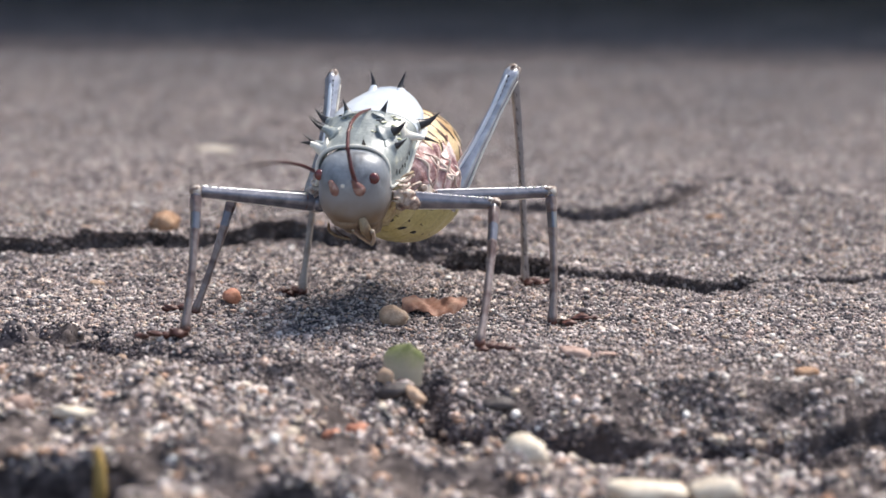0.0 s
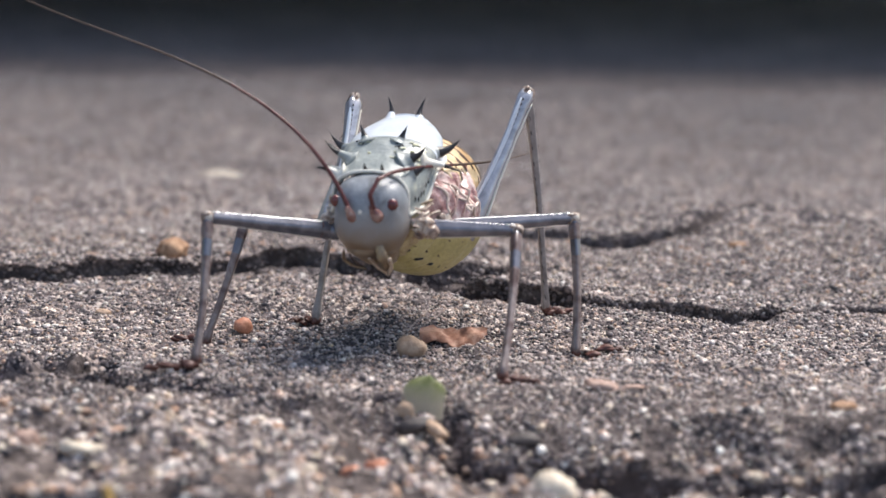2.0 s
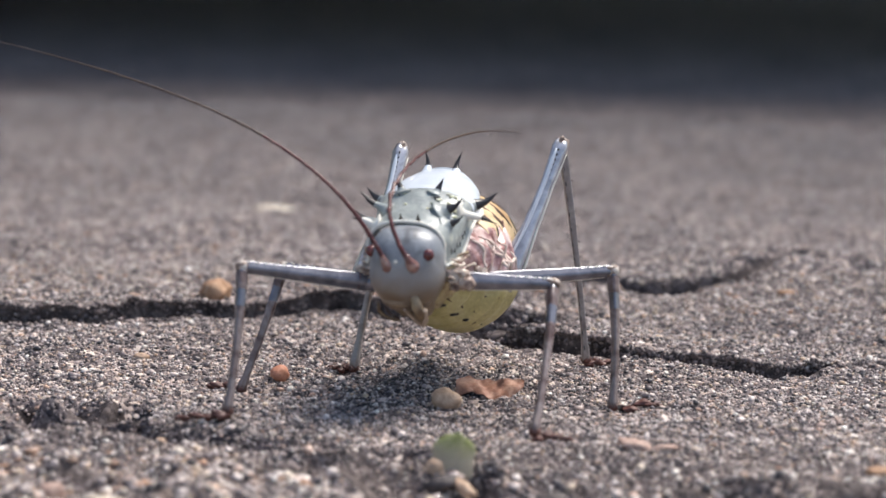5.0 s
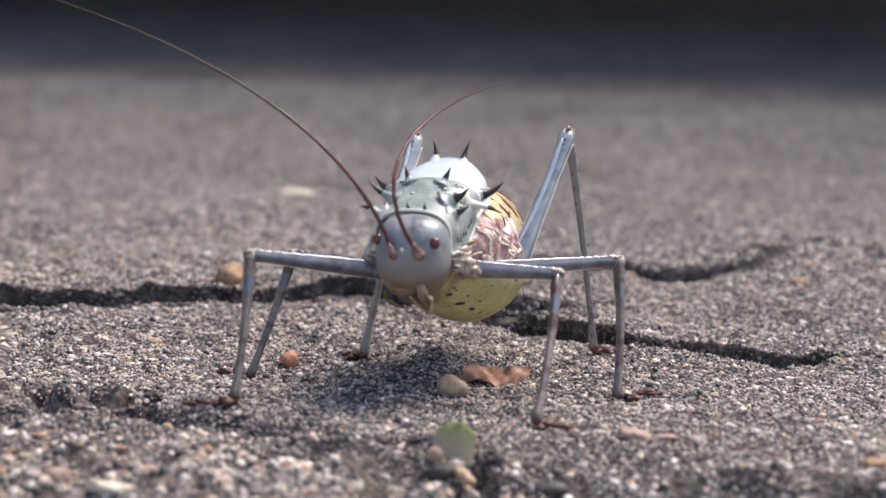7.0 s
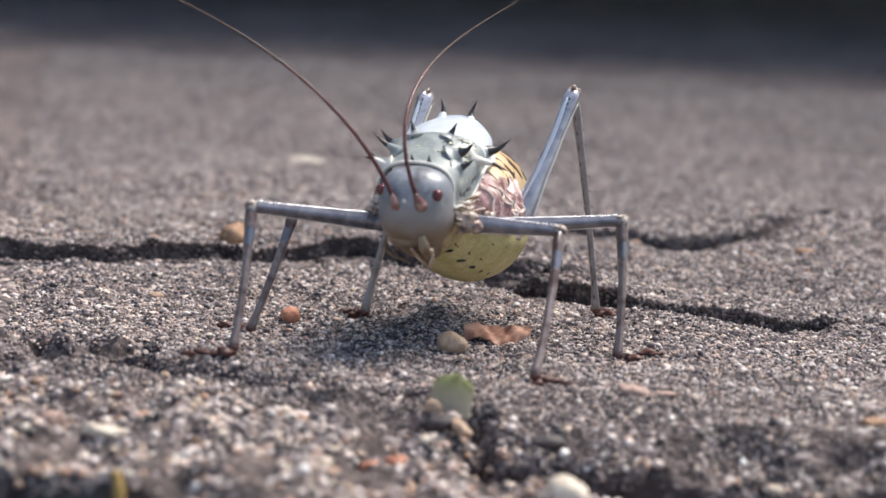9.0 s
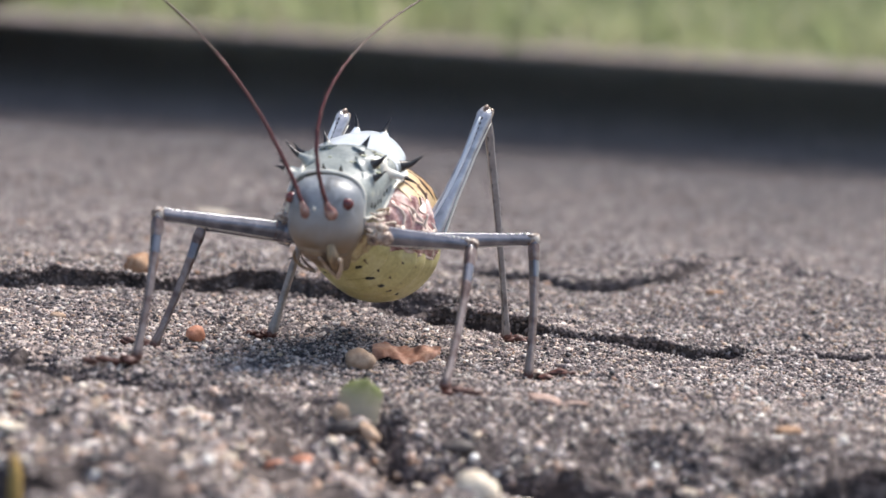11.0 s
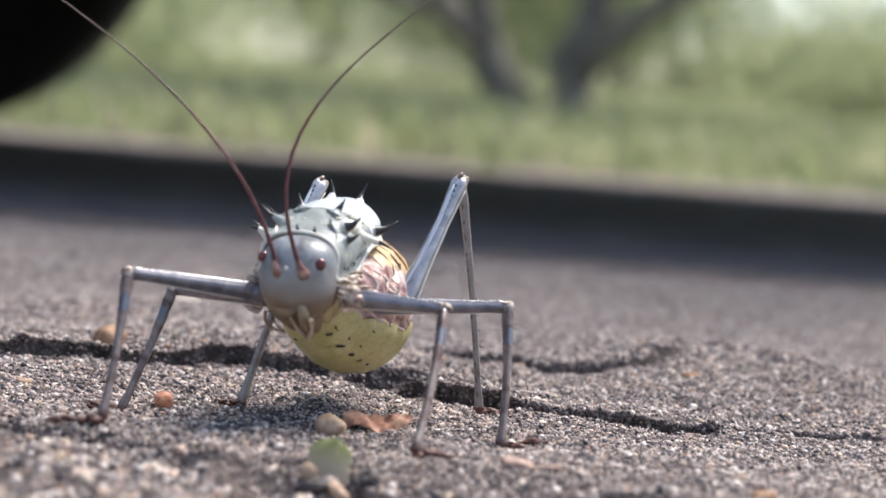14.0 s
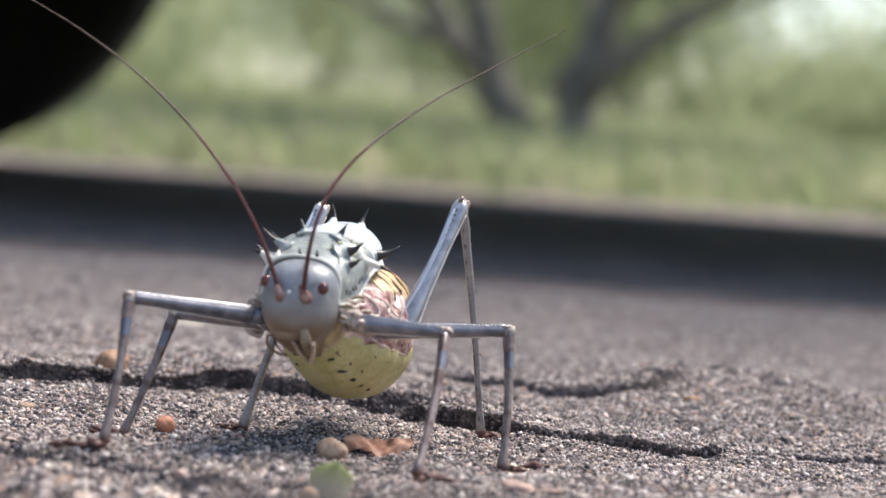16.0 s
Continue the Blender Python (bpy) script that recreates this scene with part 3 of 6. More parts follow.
def build_grit():
    rng = np.random.RandomState(5)

    # inside the wedge of ground that the camera passes nearest; none deep in the gaps
    def wedge(n, y0, y1):
        y = y0 + (y1 - y0) * rng.rand(n)
        mid, half = 22 - 0.115 * (y + 70), 50 + 0.24 * (y + 70)
        x = mid + half * (2 * rng.rand(n) - 1)
        z = road_height(x, y)
        deep = np.minimum(road_height(x, y + 4), road_height(x, y - 4)) - z
        keep = (deep < 1.5) & (bare_and_shade(x, y) < 0.45 + 0.5 * rng.rand(n) ** 3)
        return x[keep], y[keep]
    x, y = wedge(135000, -78, 112)
    grit("asphalt_grit", x, y, 0.15 + 0.2 * rng.rand(len(x)) ** 2.2, 1, M_GRIT, "fine grey and tan grit bedded in the asphalt", 0.3, 0.72, 0)
    # tarred grit on the slope off the sun, shade put into its colour
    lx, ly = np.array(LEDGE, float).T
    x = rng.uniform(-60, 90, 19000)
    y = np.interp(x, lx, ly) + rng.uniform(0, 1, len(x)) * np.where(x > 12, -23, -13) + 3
    grit("ledge_grit", x, y, 0.16 + 0.24 * rng.rand(len(x)) ** 2, 6, M_TARRED_SHADE, "tarred grit, darkened as in shade, on the broken edge of the asphalt", 0.3, 0.8, 0)
    # tar-coated grains on the broken walls of the cracks, the walls' shade in their colour
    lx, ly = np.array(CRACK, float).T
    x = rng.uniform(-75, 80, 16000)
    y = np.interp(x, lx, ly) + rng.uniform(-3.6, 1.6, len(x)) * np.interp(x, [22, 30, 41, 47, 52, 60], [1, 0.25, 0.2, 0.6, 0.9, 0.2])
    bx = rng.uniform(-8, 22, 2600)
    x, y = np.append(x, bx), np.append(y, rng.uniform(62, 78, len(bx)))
    grit("crack_grit", x, y, 0.2 + 0.4 * rng.rand(len(x)) ** 2, 8, M_TARRED_SHADE, "tar-coated grains, darkened as in shade, on the walls of the crack", 0.3, 0.85, 0)
    x, y = wedge(7000, -78, 130)
    grit("coarse_grit", x, y, 0.32 + 0.36 * rng.rand(len(x)) ** 2.5, 2, M_GRIT, "coarser crumbs of stone lying on the asphalt", 0.2)
    x, y = wedge(5200, -78, -12)
    grit("near_grit", x, y, 0.34 + 0.5 * rng.rand(len(x)) ** 2.2, 9, M_GRIT, "coarse dark and pale grains on the clotted asphalt", 0.25, 0.8)
    x, y = wedge(1500, -70, -16)
    grit("warm_crumbs", x, y, 0.3 + 0.75 * rng.rand(len(x)) ** 2.6, 4, M_CRUMB, "brown, orange and cream crumbs of stone on the asphalt", 0.1, 0.6)
    x, y = wedge(500, 70, 150)
    grit("tan_crumbs", x, y, 0.3 + 0.5 * rng.rand(len(x)) ** 2.4, 10, M_CRUMB, "tan and orange crumbs of stone between the cracks", 0.15, 0.6)
    x, y = wedge(52000, 112, 420)
    grit("distant_grit", x, y, 0.24 + 0.34 * rng.rand(len(x)) ** 2, 3, M_GRIT_FAR, "grit of the road surface behind the cracks", 0.25, 0.75, 0)


# ---- stones, leaves and a stalk on the road ----
def pebble(name, mat, x, y, radii, seed, label, lift=0.55, turn=(0, 0, 0), wobble=0.12, bed=None):
    z = float(road_height(np.array([x]), np.array([y]))[0]) if bed is None else bed
    v, f = ball((0, 0, 0), np.array(radii) * MM, 12, 16, wobble, seed, turn)
    ob = thing(name, mesh_of(name, v, f, [mat]), label, "stone", pose(x * MM, y * MM, (z + radii[2] * lift) * MM))
    return ob


def build_litter():
    pebble("orange_pebble", M_ORANGE, -19.8, 29, (1.45, 1.3, 1.25), 3, "small rounded orange pebble lying on the grit", 0.7, (0, 10, 30))
    pebble("flat_pebble", M_TAN, 6.3, 18.2, (2.15, 1.8, 1.55), 4, "flat tan pebble beside a dry leaf", 0.7, (12, 0, 10))
    pebble("salmon_pebble", M_SALMON, 33.5, -2.5, (2.1, 1.2, 0.9), 6, "flat salmon-coloured stone chip", 0.5, (0, 12, -8), 0.26)
    pebble("salmon_pebble", M_SALMON, 37.6, -3.0, (1.5, 0.7, 0.35), 7, "flat salmon-coloured stone chip", 0.4, (0, -4, 12), 0.26)
    pebble("orange_pebble", M_EARTH, -40.0, 72.6, (2.6, 2.2, 2.0), 8, "rough orange-tan pebble at the lip of the crack", 0.7, (0, 0, 20), 0.2)
    pebble("white_pebble", M_WHITE, -27.2, -33.0, (2.9, 1.7, 0.85), 10, "angular chalky white pebble on the asphalt", 0.5, (-14, 6, 8), 0.18)
    pebble("white_pebble", M_WHITE, 29.0, -36.5, (2.5, 2.0, 2.3), 12, "rounded chalky white pebble below the broken ledge", 0.5, (0, 20, 0), 0.14)
    pebble("white_pebble", M_WHITE, 43.5, -49.0, (4.4, 2.3, 1.5), 13, "large chalky white pebble below the broken ledge", 0.0, (0, 5, 10), 0.2, -4.5)
    pebble("white_pebble", M_WHITE, 51.0, -49.0, (3.0, 1.9, 1.5), 14, "chalky white pebble below the broken ledge", 0.0, (0, -5, -20), 0.2, -3.9)
    pebble("salmon_pebble", M_SALMON, -35.0, -30.0, (1.5, 1.2, 1.3), 15, "small salmon-coloured pebble on the asphalt", 0.5)
    pebble("orange_pebble", M_ORANGE, 7.4, -27.0, (1.5, 1.1, 0.9), 16, "small rounded orange pebble lying on the grit", 0.4, (0, 5, 20), 0.2)
    pebble("orange_pebble", M_ORANGE, 4.4, -28.4, (1.3, 1.0, 0.8), 17, "small rounded orange pebble lying on the grit", 0.4, (0, 0, 50), 0.2)
    pebble("tan_pebble", M_TAN, 9.0, -12.0, (1.2, 1.0, 1.2), 18, "small tan pebble beside a leaf scrap", 0.6)
    pebble("dark_pebble", M_BLACKSTONE, 10.6, -15.2, (2.2, 1.3, 1.0), 19, "dark flat seed husk under a leaf scrap", 0.0, (0, -14, 15), 0.12, -2.4)
    pebble("tan_pebble", M_TAN, 13.3, -16.0, (1.9, 0.9, 0.7), 20, "small tan pebble beside a leaf scrap", 0.0, (0, 26, -30), 0.12, -2.6)
    pebble("dark_pebble", M_BLACKSTONE, 24.0, -15.5, (2.4, 1.6, 0.9), 21, "dark flat stone chip on the ledge", 0.3)
    pebble("tan_pebble", M_TAN, -27.6, -8.0, (0.9, 0.8, 1.3), 22, "small upright tan stone chip", 0.6, (10, 8, 0))
    pebble("white_flake", M_WHITE, -54.5, 183, (4.4, 2.8, 0.8), 23, "pale flake of stone on the road behind the cricket", 0.7, (0, 0, 5))
    pebble("yellow_pebble", M_TAN, -42.5, 36, (1.3, 0.9, 0.6), 25, "small yellowish stone chip", 0.5)
    pebble("orange_pebble", M_EARTH, 55, 98, (1.5, 1.1, 0.6), 26, "small rounded orange pebble lying on the grit", 0.4)
    pebble("orange_pebble", M_EARTH, 64, -8, (1.6, 1.2, 0.7), 27, "small rounded orange pebble lying on the grit", 0.4)

    # broken clods in the crack behind the cricket
    for k, (x, y, r) in enumerate(((9.5, 67.5, (4.6, 2.8, 3.4)), (3.0, 69.5, (3.0, 2.4, 2.6)), (15.0, 65.0, (3.4, 2.2, 2.6)))):
        pebble("asphalt_clod", M_SHADED_TAR, x, y, r, 40 + k, "dark broken clod of asphalt in the crack", 0.1, (10 * k, -8 * k, 40 * k), 0.3)

    # a curled dry leaf
    n, m = 30, 9
    v = []
    for side in (0, 1):
        for i in range(n):
            a = i / (n - 1)
            half = 1.9 * math.sin(math.pi * min(1, a * 0.9 + 0.07)) ** 0.55 * (1 + 0.12 * math.sin(a * 17) + 0.1 * math.sin(a * 43))
            for j in range(m):
                b = 2 * j / (m - 1) - 1
                v.append((-4.9 + 9.8 * a, b * half + 0.6 * math.sin(a * 6), 0.5 + 0.55 * b * abs(b) + 0.35 * math.sin(a * 9 + b) + 0.14 * math.sin(a * 25 + 3 * b) - 0.14 * abs(b) ** 0.3 + 1.0 * a ** 5 - 0.16 * side))
    f = grid_faces(n, m) + [tuple(k + n * m for k in reversed(q)) for q in grid_faces(n, m)]
    z = float(road_height(np.array([11.0]), np.array([28.5]))[0])
    thing("dry_leaf", mesh_of("dry_leaf", np.array(v) * MM, f, [M_DRYLEAF]), "curled rust-brown dry leaf lying on the grit", "leaf", pose(11.4 * MM, 27.5 * MM, (z + 0.35) * MM, 12, 0, 4))
    # an upright scrap of green leaf
    v = []
    n, m = 14, 11
    for side in (0, 1):
        for i in range(n):
            a = 1 - (1 - i / (n - 1)) ** 2
            for j in range(m):
                b = 2 * j / (m - 1) - 1
                half = 3.3 * (1 - 0.995 * a ** 3.5) ** 0.5 * (0.72 + 0.28 * a) * (1 + 0.08 * math.sin(6 * a + 2 * b))
                v.append((b * half, 0.7 * b * b + 0.12 * side + 0.9 * a * a, a * 5.3 * (1 - 0.06 * b * b) + 0.1 * math.sin(5 * b)))
    thing("leaf_scrap", mesh_of("leaf_scrap", np.array(v) * MM, f2(n, m), [M_GREENLEAF]), "faded green scrap of leaf standing in the grit", "leaf", pose(11.2 * MM, -12.6 * MM, -2.0 * MM, -10, 9, 8))
    # a dry stalk
    v, f = tube(np.array([(0, 0, -2), (0.2, 0, 1), (0.1, 0.3, 3.4), (-0.2, 0.4, 5.6)]) * MM, np.array([0.85, 0.8, 0.7, 0.5]) * MM, 10)
    thing("dry_stalk", mesh_of("dry_stalk", v, f, [M_STALK]), "short yellow dry stalk standing in a pit", "stalk", pose(-18.5 * MM, -55 * MM, -5.9 * MM))


def f2(n, m):
    return grid_faces(n, m) + [tuple(k + n * m for k in reversed(q)) for q in grid_faces(n, m)]


# ---- the cricket ----
PIVOT = Vector((3, 30, 22)) * MM  # about which the body sways
C_HEAD, A_HEAD, L_HEAD = np.array([1.45, 13.0, 0]), np.array([0.22, 0.9755, 0]), np.array([0.9755, -0.22, 0])
A_BODY, L_BODY = np.array([0.082, 0.9966, 0]), np.array([0.9966, -0.082, 0])


def in_head(u, v, w):
    """From across, back and up on the head, in millimetres, to the body's space in metres; the chin draws back."""
    low = max(0.0, 17.0 - w)
    v, w = v + 0.33 * low + 0.9 * max(0.0, 14.8 - w), w + 0.14 * low
    return (C_HEAD + u * L_HEAD + v * A_HEAD + np.array([0, 0, w])) * MM - np.array(PIVOT)


def in_body(u, v, w):
    return (C_HEAD + u * L_BODY + v * A_BODY + np.array([0, 0, w])) * MM - np.array(PIVOT)


def mapped(f, pts):
    return np.array([f(*p) for p in pts])


def power(a, e):
    return math.copysign(abs(a) ** e, a)


def curve_through(pts, n):
    """A smooth line through a few points."""
    p = [Vector(q) for q in pts]
    p = [p[0] * 2 - p[1]] + p + [p[-1] * 2 - p[-2]]
    out = []
    for k in range(n):
        s = k / (n - 1) * (len(p) - 3)
        i = min(int(s), len(p) - 4)
        t = s - i
        a, b, c, d = p[i:i + 4]
        out.append(0.5 * ((2 * b) + (c - a) * t + (2 * a - 5 * b + 4 * c - d) * t * t + (3 * b - a - 3 * c + d) * t ** 3))
    return np.array([tuple(q) for q in out])


def spine(pivot_map, base, tip, radius, bend=(0, 0, 0), dark_from=0.3, pale=None):
    """A thorn from base to tip, dark towards its point."""
    b, t = np.array(base, float), np.array(tip, float)
    mid = (b + t) / 2 + np.array(bend, float)
    line = curve_through([b - (t - b) * 0.25, b, mid, t], 10)
    r = radius * np.array([3.2, 2.5, 1.85, 1.4, 1.08, 0.8, 0.58, 0.39, 0.21, 0.05]) * MM
    v, f = tube(mapped(pivot_map, line), r, 10)
    idx = [1 if (q[0] // 10 if q[0] < 100 else 9) / 9 > 0.2 + dark_from * 0.6 else 0 for q in f[:-20]] + [0, 1] * 10
    return mesh_of("spine", v, f, [pale or M_SHIELD, M_DARK], idx)


HEAD_PROFILE = [  # half width, front, back, height
    (0.02, 0.02, 0.02, 25.72), (1.85, 1.6, 1.9, 25.5), (3.32, 2.8, 3.5, 25.0), (4.51, 4.0, 4.7, 24.0), (5.05, 4.85, 5.2, 22.5), (5.13, 5.25, 5.2, 21.0), (5.17, 5.35, 5.2, 19.5),
    (5.02, 5.25, 5.0, 18.0), (4.46, 5.0, 4.5, 16.8), (3.86, 4.65, 3.9, 15.6), (3.17, 4.25, 3.3, 14.4), (2.58, 3.75, 2.8, 13.2), (1.93, 3.1, 2.3, 12.2), (1.38, 2.0, 1.9, 11.6), (0.02, 0.3, 0.02, 11.4)]


def head_ring(w, turn, grow=0.0):
    """A point of the head at height w, turned from its front in degrees."""
    q = [curve_through([p[:3] for p in HEAD_PROFILE], 85), curve_through([(p[3], 0, 0) for p in HEAD_PROFILE], 85)]
    hu, fr, bk = (np.interp(-w, -q[1][:, 0], q[0][:, k]) for k in range(3))
    a = radians(turn)
    x, y = math.sin(a), -math.cos(a)
    return (hu + grow) * power(x, 0.92), ((fr if y < 0 else bk) + grow) * power(y, 0.92), w


def head_patch(name, w0, w1, a0, a1, mat, head, label, proud=0.14):
    """A thin plate lying on the head, its edges sunk into it."""
    n, v = 13, []
    for i in range(n):
        for j in range(n):
            e = min(i, j, n - 1 - i, n - 1 - j) / 3
            v.append(in_head(*head_ring(w0 + (w1 - w0) * i / (n - 1), a0 + (a1 - a0) * j / (n - 1), -0.12 + (proud + 0.12) * min(1, e) ** 0.7)))
    return part(name, mesh_of(name, v, grid_faces(n, n), [mat]), head, label)


def build_head(root):
    prof = curve_through([p[:3] for p in HEAD_PROFILE], 43)
    ws = curve_through([(p[3], 0, 0) for p in HEAD_PROFILE], 43)[:, 0]
    v, cols = [], 44
    for (hu, fr, bk), w in zip(prof, ws):
        for j in range(cols):
            a = 2 * math.pi * j / cols
            x, y = math.cos(a), math.sin(a)
            v.append(in_head(hu * power(x, 0.92), (fr if y < 0 else bk) * power(y, 0.92), w))
    head = part("head", mesh_of("head", v, grid_faces(43, cols, True), [M_HEAD]), root, "smooth blue-grey head, tan towards the mouth")
    for s in (1, -1):
        e, f = ball((0, 0, 0), np.array([0.78, 0.72, 0.82]) * MM, 12, 16)
        part("eye", mesh_of("eye", e + in_head(4.13 * s, -3.1, 22.3), f, [M_EYE]), head, "small glossy red-brown eye")
        b = np.array([2.3 if s > 0 else -1.2, -5.1, 21.4 if s > 0 else 21.0])
        line = [b + (0.4, 0.9, -0.9), b + (0.25, 0.4, -0.5), b + (0.0, 0.0, 0.1), b + (-0.2, -0.2, 0.55), b + (-0.4, -0.35, 1.1)]
        t, f = tube(mapped(in_head, curve_through(line, 10)), np.array([0.55, 0.8, 0.86, 0.84, 0.75, 0.64, 0.53, 0.45, 0.4, 0.36]) * MM, 14)
        part("antenna_base", mesh_of("antenna_base", t, f, [M_SCAPE]), head, "orange-brown tapered socket of an antenna")
        head_patch("mandible", 12.4, 15.3, 50 * s, 82 * s, M_FACE, head, "tan-brown jaw", 0.32)
    head_patch("face_plate", 13.7, 15.9, -46, 46, M_MOUTH, head, "grey-brown plate over the mouth", 0.2)
    for s in (1, -1):
        # brown strips put in for the shade of the gaps beside the lip
        t, f = tube(mapped(in_head, curve_through([(1.7 * s, -4.6, 15.2), (1.95 * s, -4.75, 13.8), (1.7 * s, -4.6, 12.4), (1.2 * s, -4.3, 11.8)], 12)), np.interp(np.arange(12), [0, 4, 9, 11], [0.05, 0.15, 0.13, 0.05]) * MM, 8)
        part("mouth_groove", mesh_of("mouth_groove", t, f, [M_BROWN]), head, "brown strip drawn as the shaded gap beside the lip")
    head_patch("lip", 11.7, 13.6, -46, 46, M_FACE, head, "tan upper lip", 0.34)
    for line, r, m, label in (
            ([(2.4, -4.0, 16.6), (2.9, -4.6, 15.0), (2.75, -4.9, 13.4), (2.35, -4.8, 11.9)], [0.55, 0.8, 0.68, 0.38], M_FACE, "tan-brown mouth feeler"),
            ([(0.9, -4.9, 14.4), (1.5, -5.4, 12.7), (2.35, -5.6, 11.1)], [0.18, 0.26, 0.22], M_PALP, "pale jointed mouth feeler"),
            ([(2.3, -5.6, 11.0), (3.2, -5.6, 12.2), (3.65, -5.4, 13.1), (4.0, -5.0, 14.6)], [0.26, 0.34, 0.26, 0.32], M_PALP, "ivory tip of a mouth feeler"),
            ([(-3.4, -3.0, 14.8), (-3.7, -4.0, 13.2), (-2.6, -4.6, 12.0), (-0.9, -4.8, 11.6)], [0.2, 0.24, 0.2, 0.12], M_FACE, "thin brown mouth feeler")):
        t, f = tube(mapped(in_head, curve_through(line, 14)), np.interp(np.linspace(0, 1, 14), np.linspace(0, 1, len(r)), r) * MM, 9)
        part("palp", mesh_of("palp", t, f, [m]), head, label)
    c, f = ball((0, 0, 0), np.array([5.15, 2.4, 3.75]) * MM, 16, 28)
    part("neck", mesh_of("neck", c + in_head(-0.1, 2.6, 22.2), f, [M_HEAD]), head, "grey neck inside the collar")
    c, f = ball((0, 0, 0), np.array([0.3, 0.2, 0.3]) * MM, 8, 10)
    part("simple_eye", mesh_of("simple_eye", c + in_head(0.2, -5.15, 21.4), f, [M_RIM]), head, "tiny white simple eye")
    return head


SHIELD = [  # back, half width, top, lower edge
    (0.0, 5.3, 26.1, 20.2), (1.0, 5.38, 26.3, 20.2), (3.0, 5.75, 26.9, 20.3), (5.0, 6.1, 27.5, 20.8), (6.5, 6.3, 28.1, 21.9), (8.5, 6.55, 28.9, 23.8), (9.8, 6.7, 29.25, 24.5),
    (10.6, 6.6, 28.75, 24.6), (12.0, 6.8, 29.2, 24.8), (14.5, 6.9, 29.8, 25.1), (17.5, 6.2, 30.4, 25.5), (20.0, 4.9, 30.7, 26.4), (21.6, 3.4, 30.5, 27.8)]


def shield_point(v, s):
    """A point of the neck shield: v back, s from -1 to 1 across."""
    vs, hw, top, low = np.array(SHIELD).T
    hw, top, low = np.interp(v, vs, hw), np.interp(v, vs, top), np.interp(v, vs, low)
    k = abs(s)
    mid = top - 0.62 * (top - low)
    if k < 0.68:
        a = k / 0.68 * math.pi / 2
        r = 0.84 if v < 10 else 1.0
        u, w = hw * math.sin(a) ** r, mid + (top - mid) * math.cos(a) ** r
    else:
        b = (k - 0.68) / 0.32
        u, w = hw * (1 - 0.05 * b + 0.09 * b ** 3), mid + (low - mid) * b
    return math.copysign(u, s) - 0.3 * max(0.0, 1 - v / 5), v, w


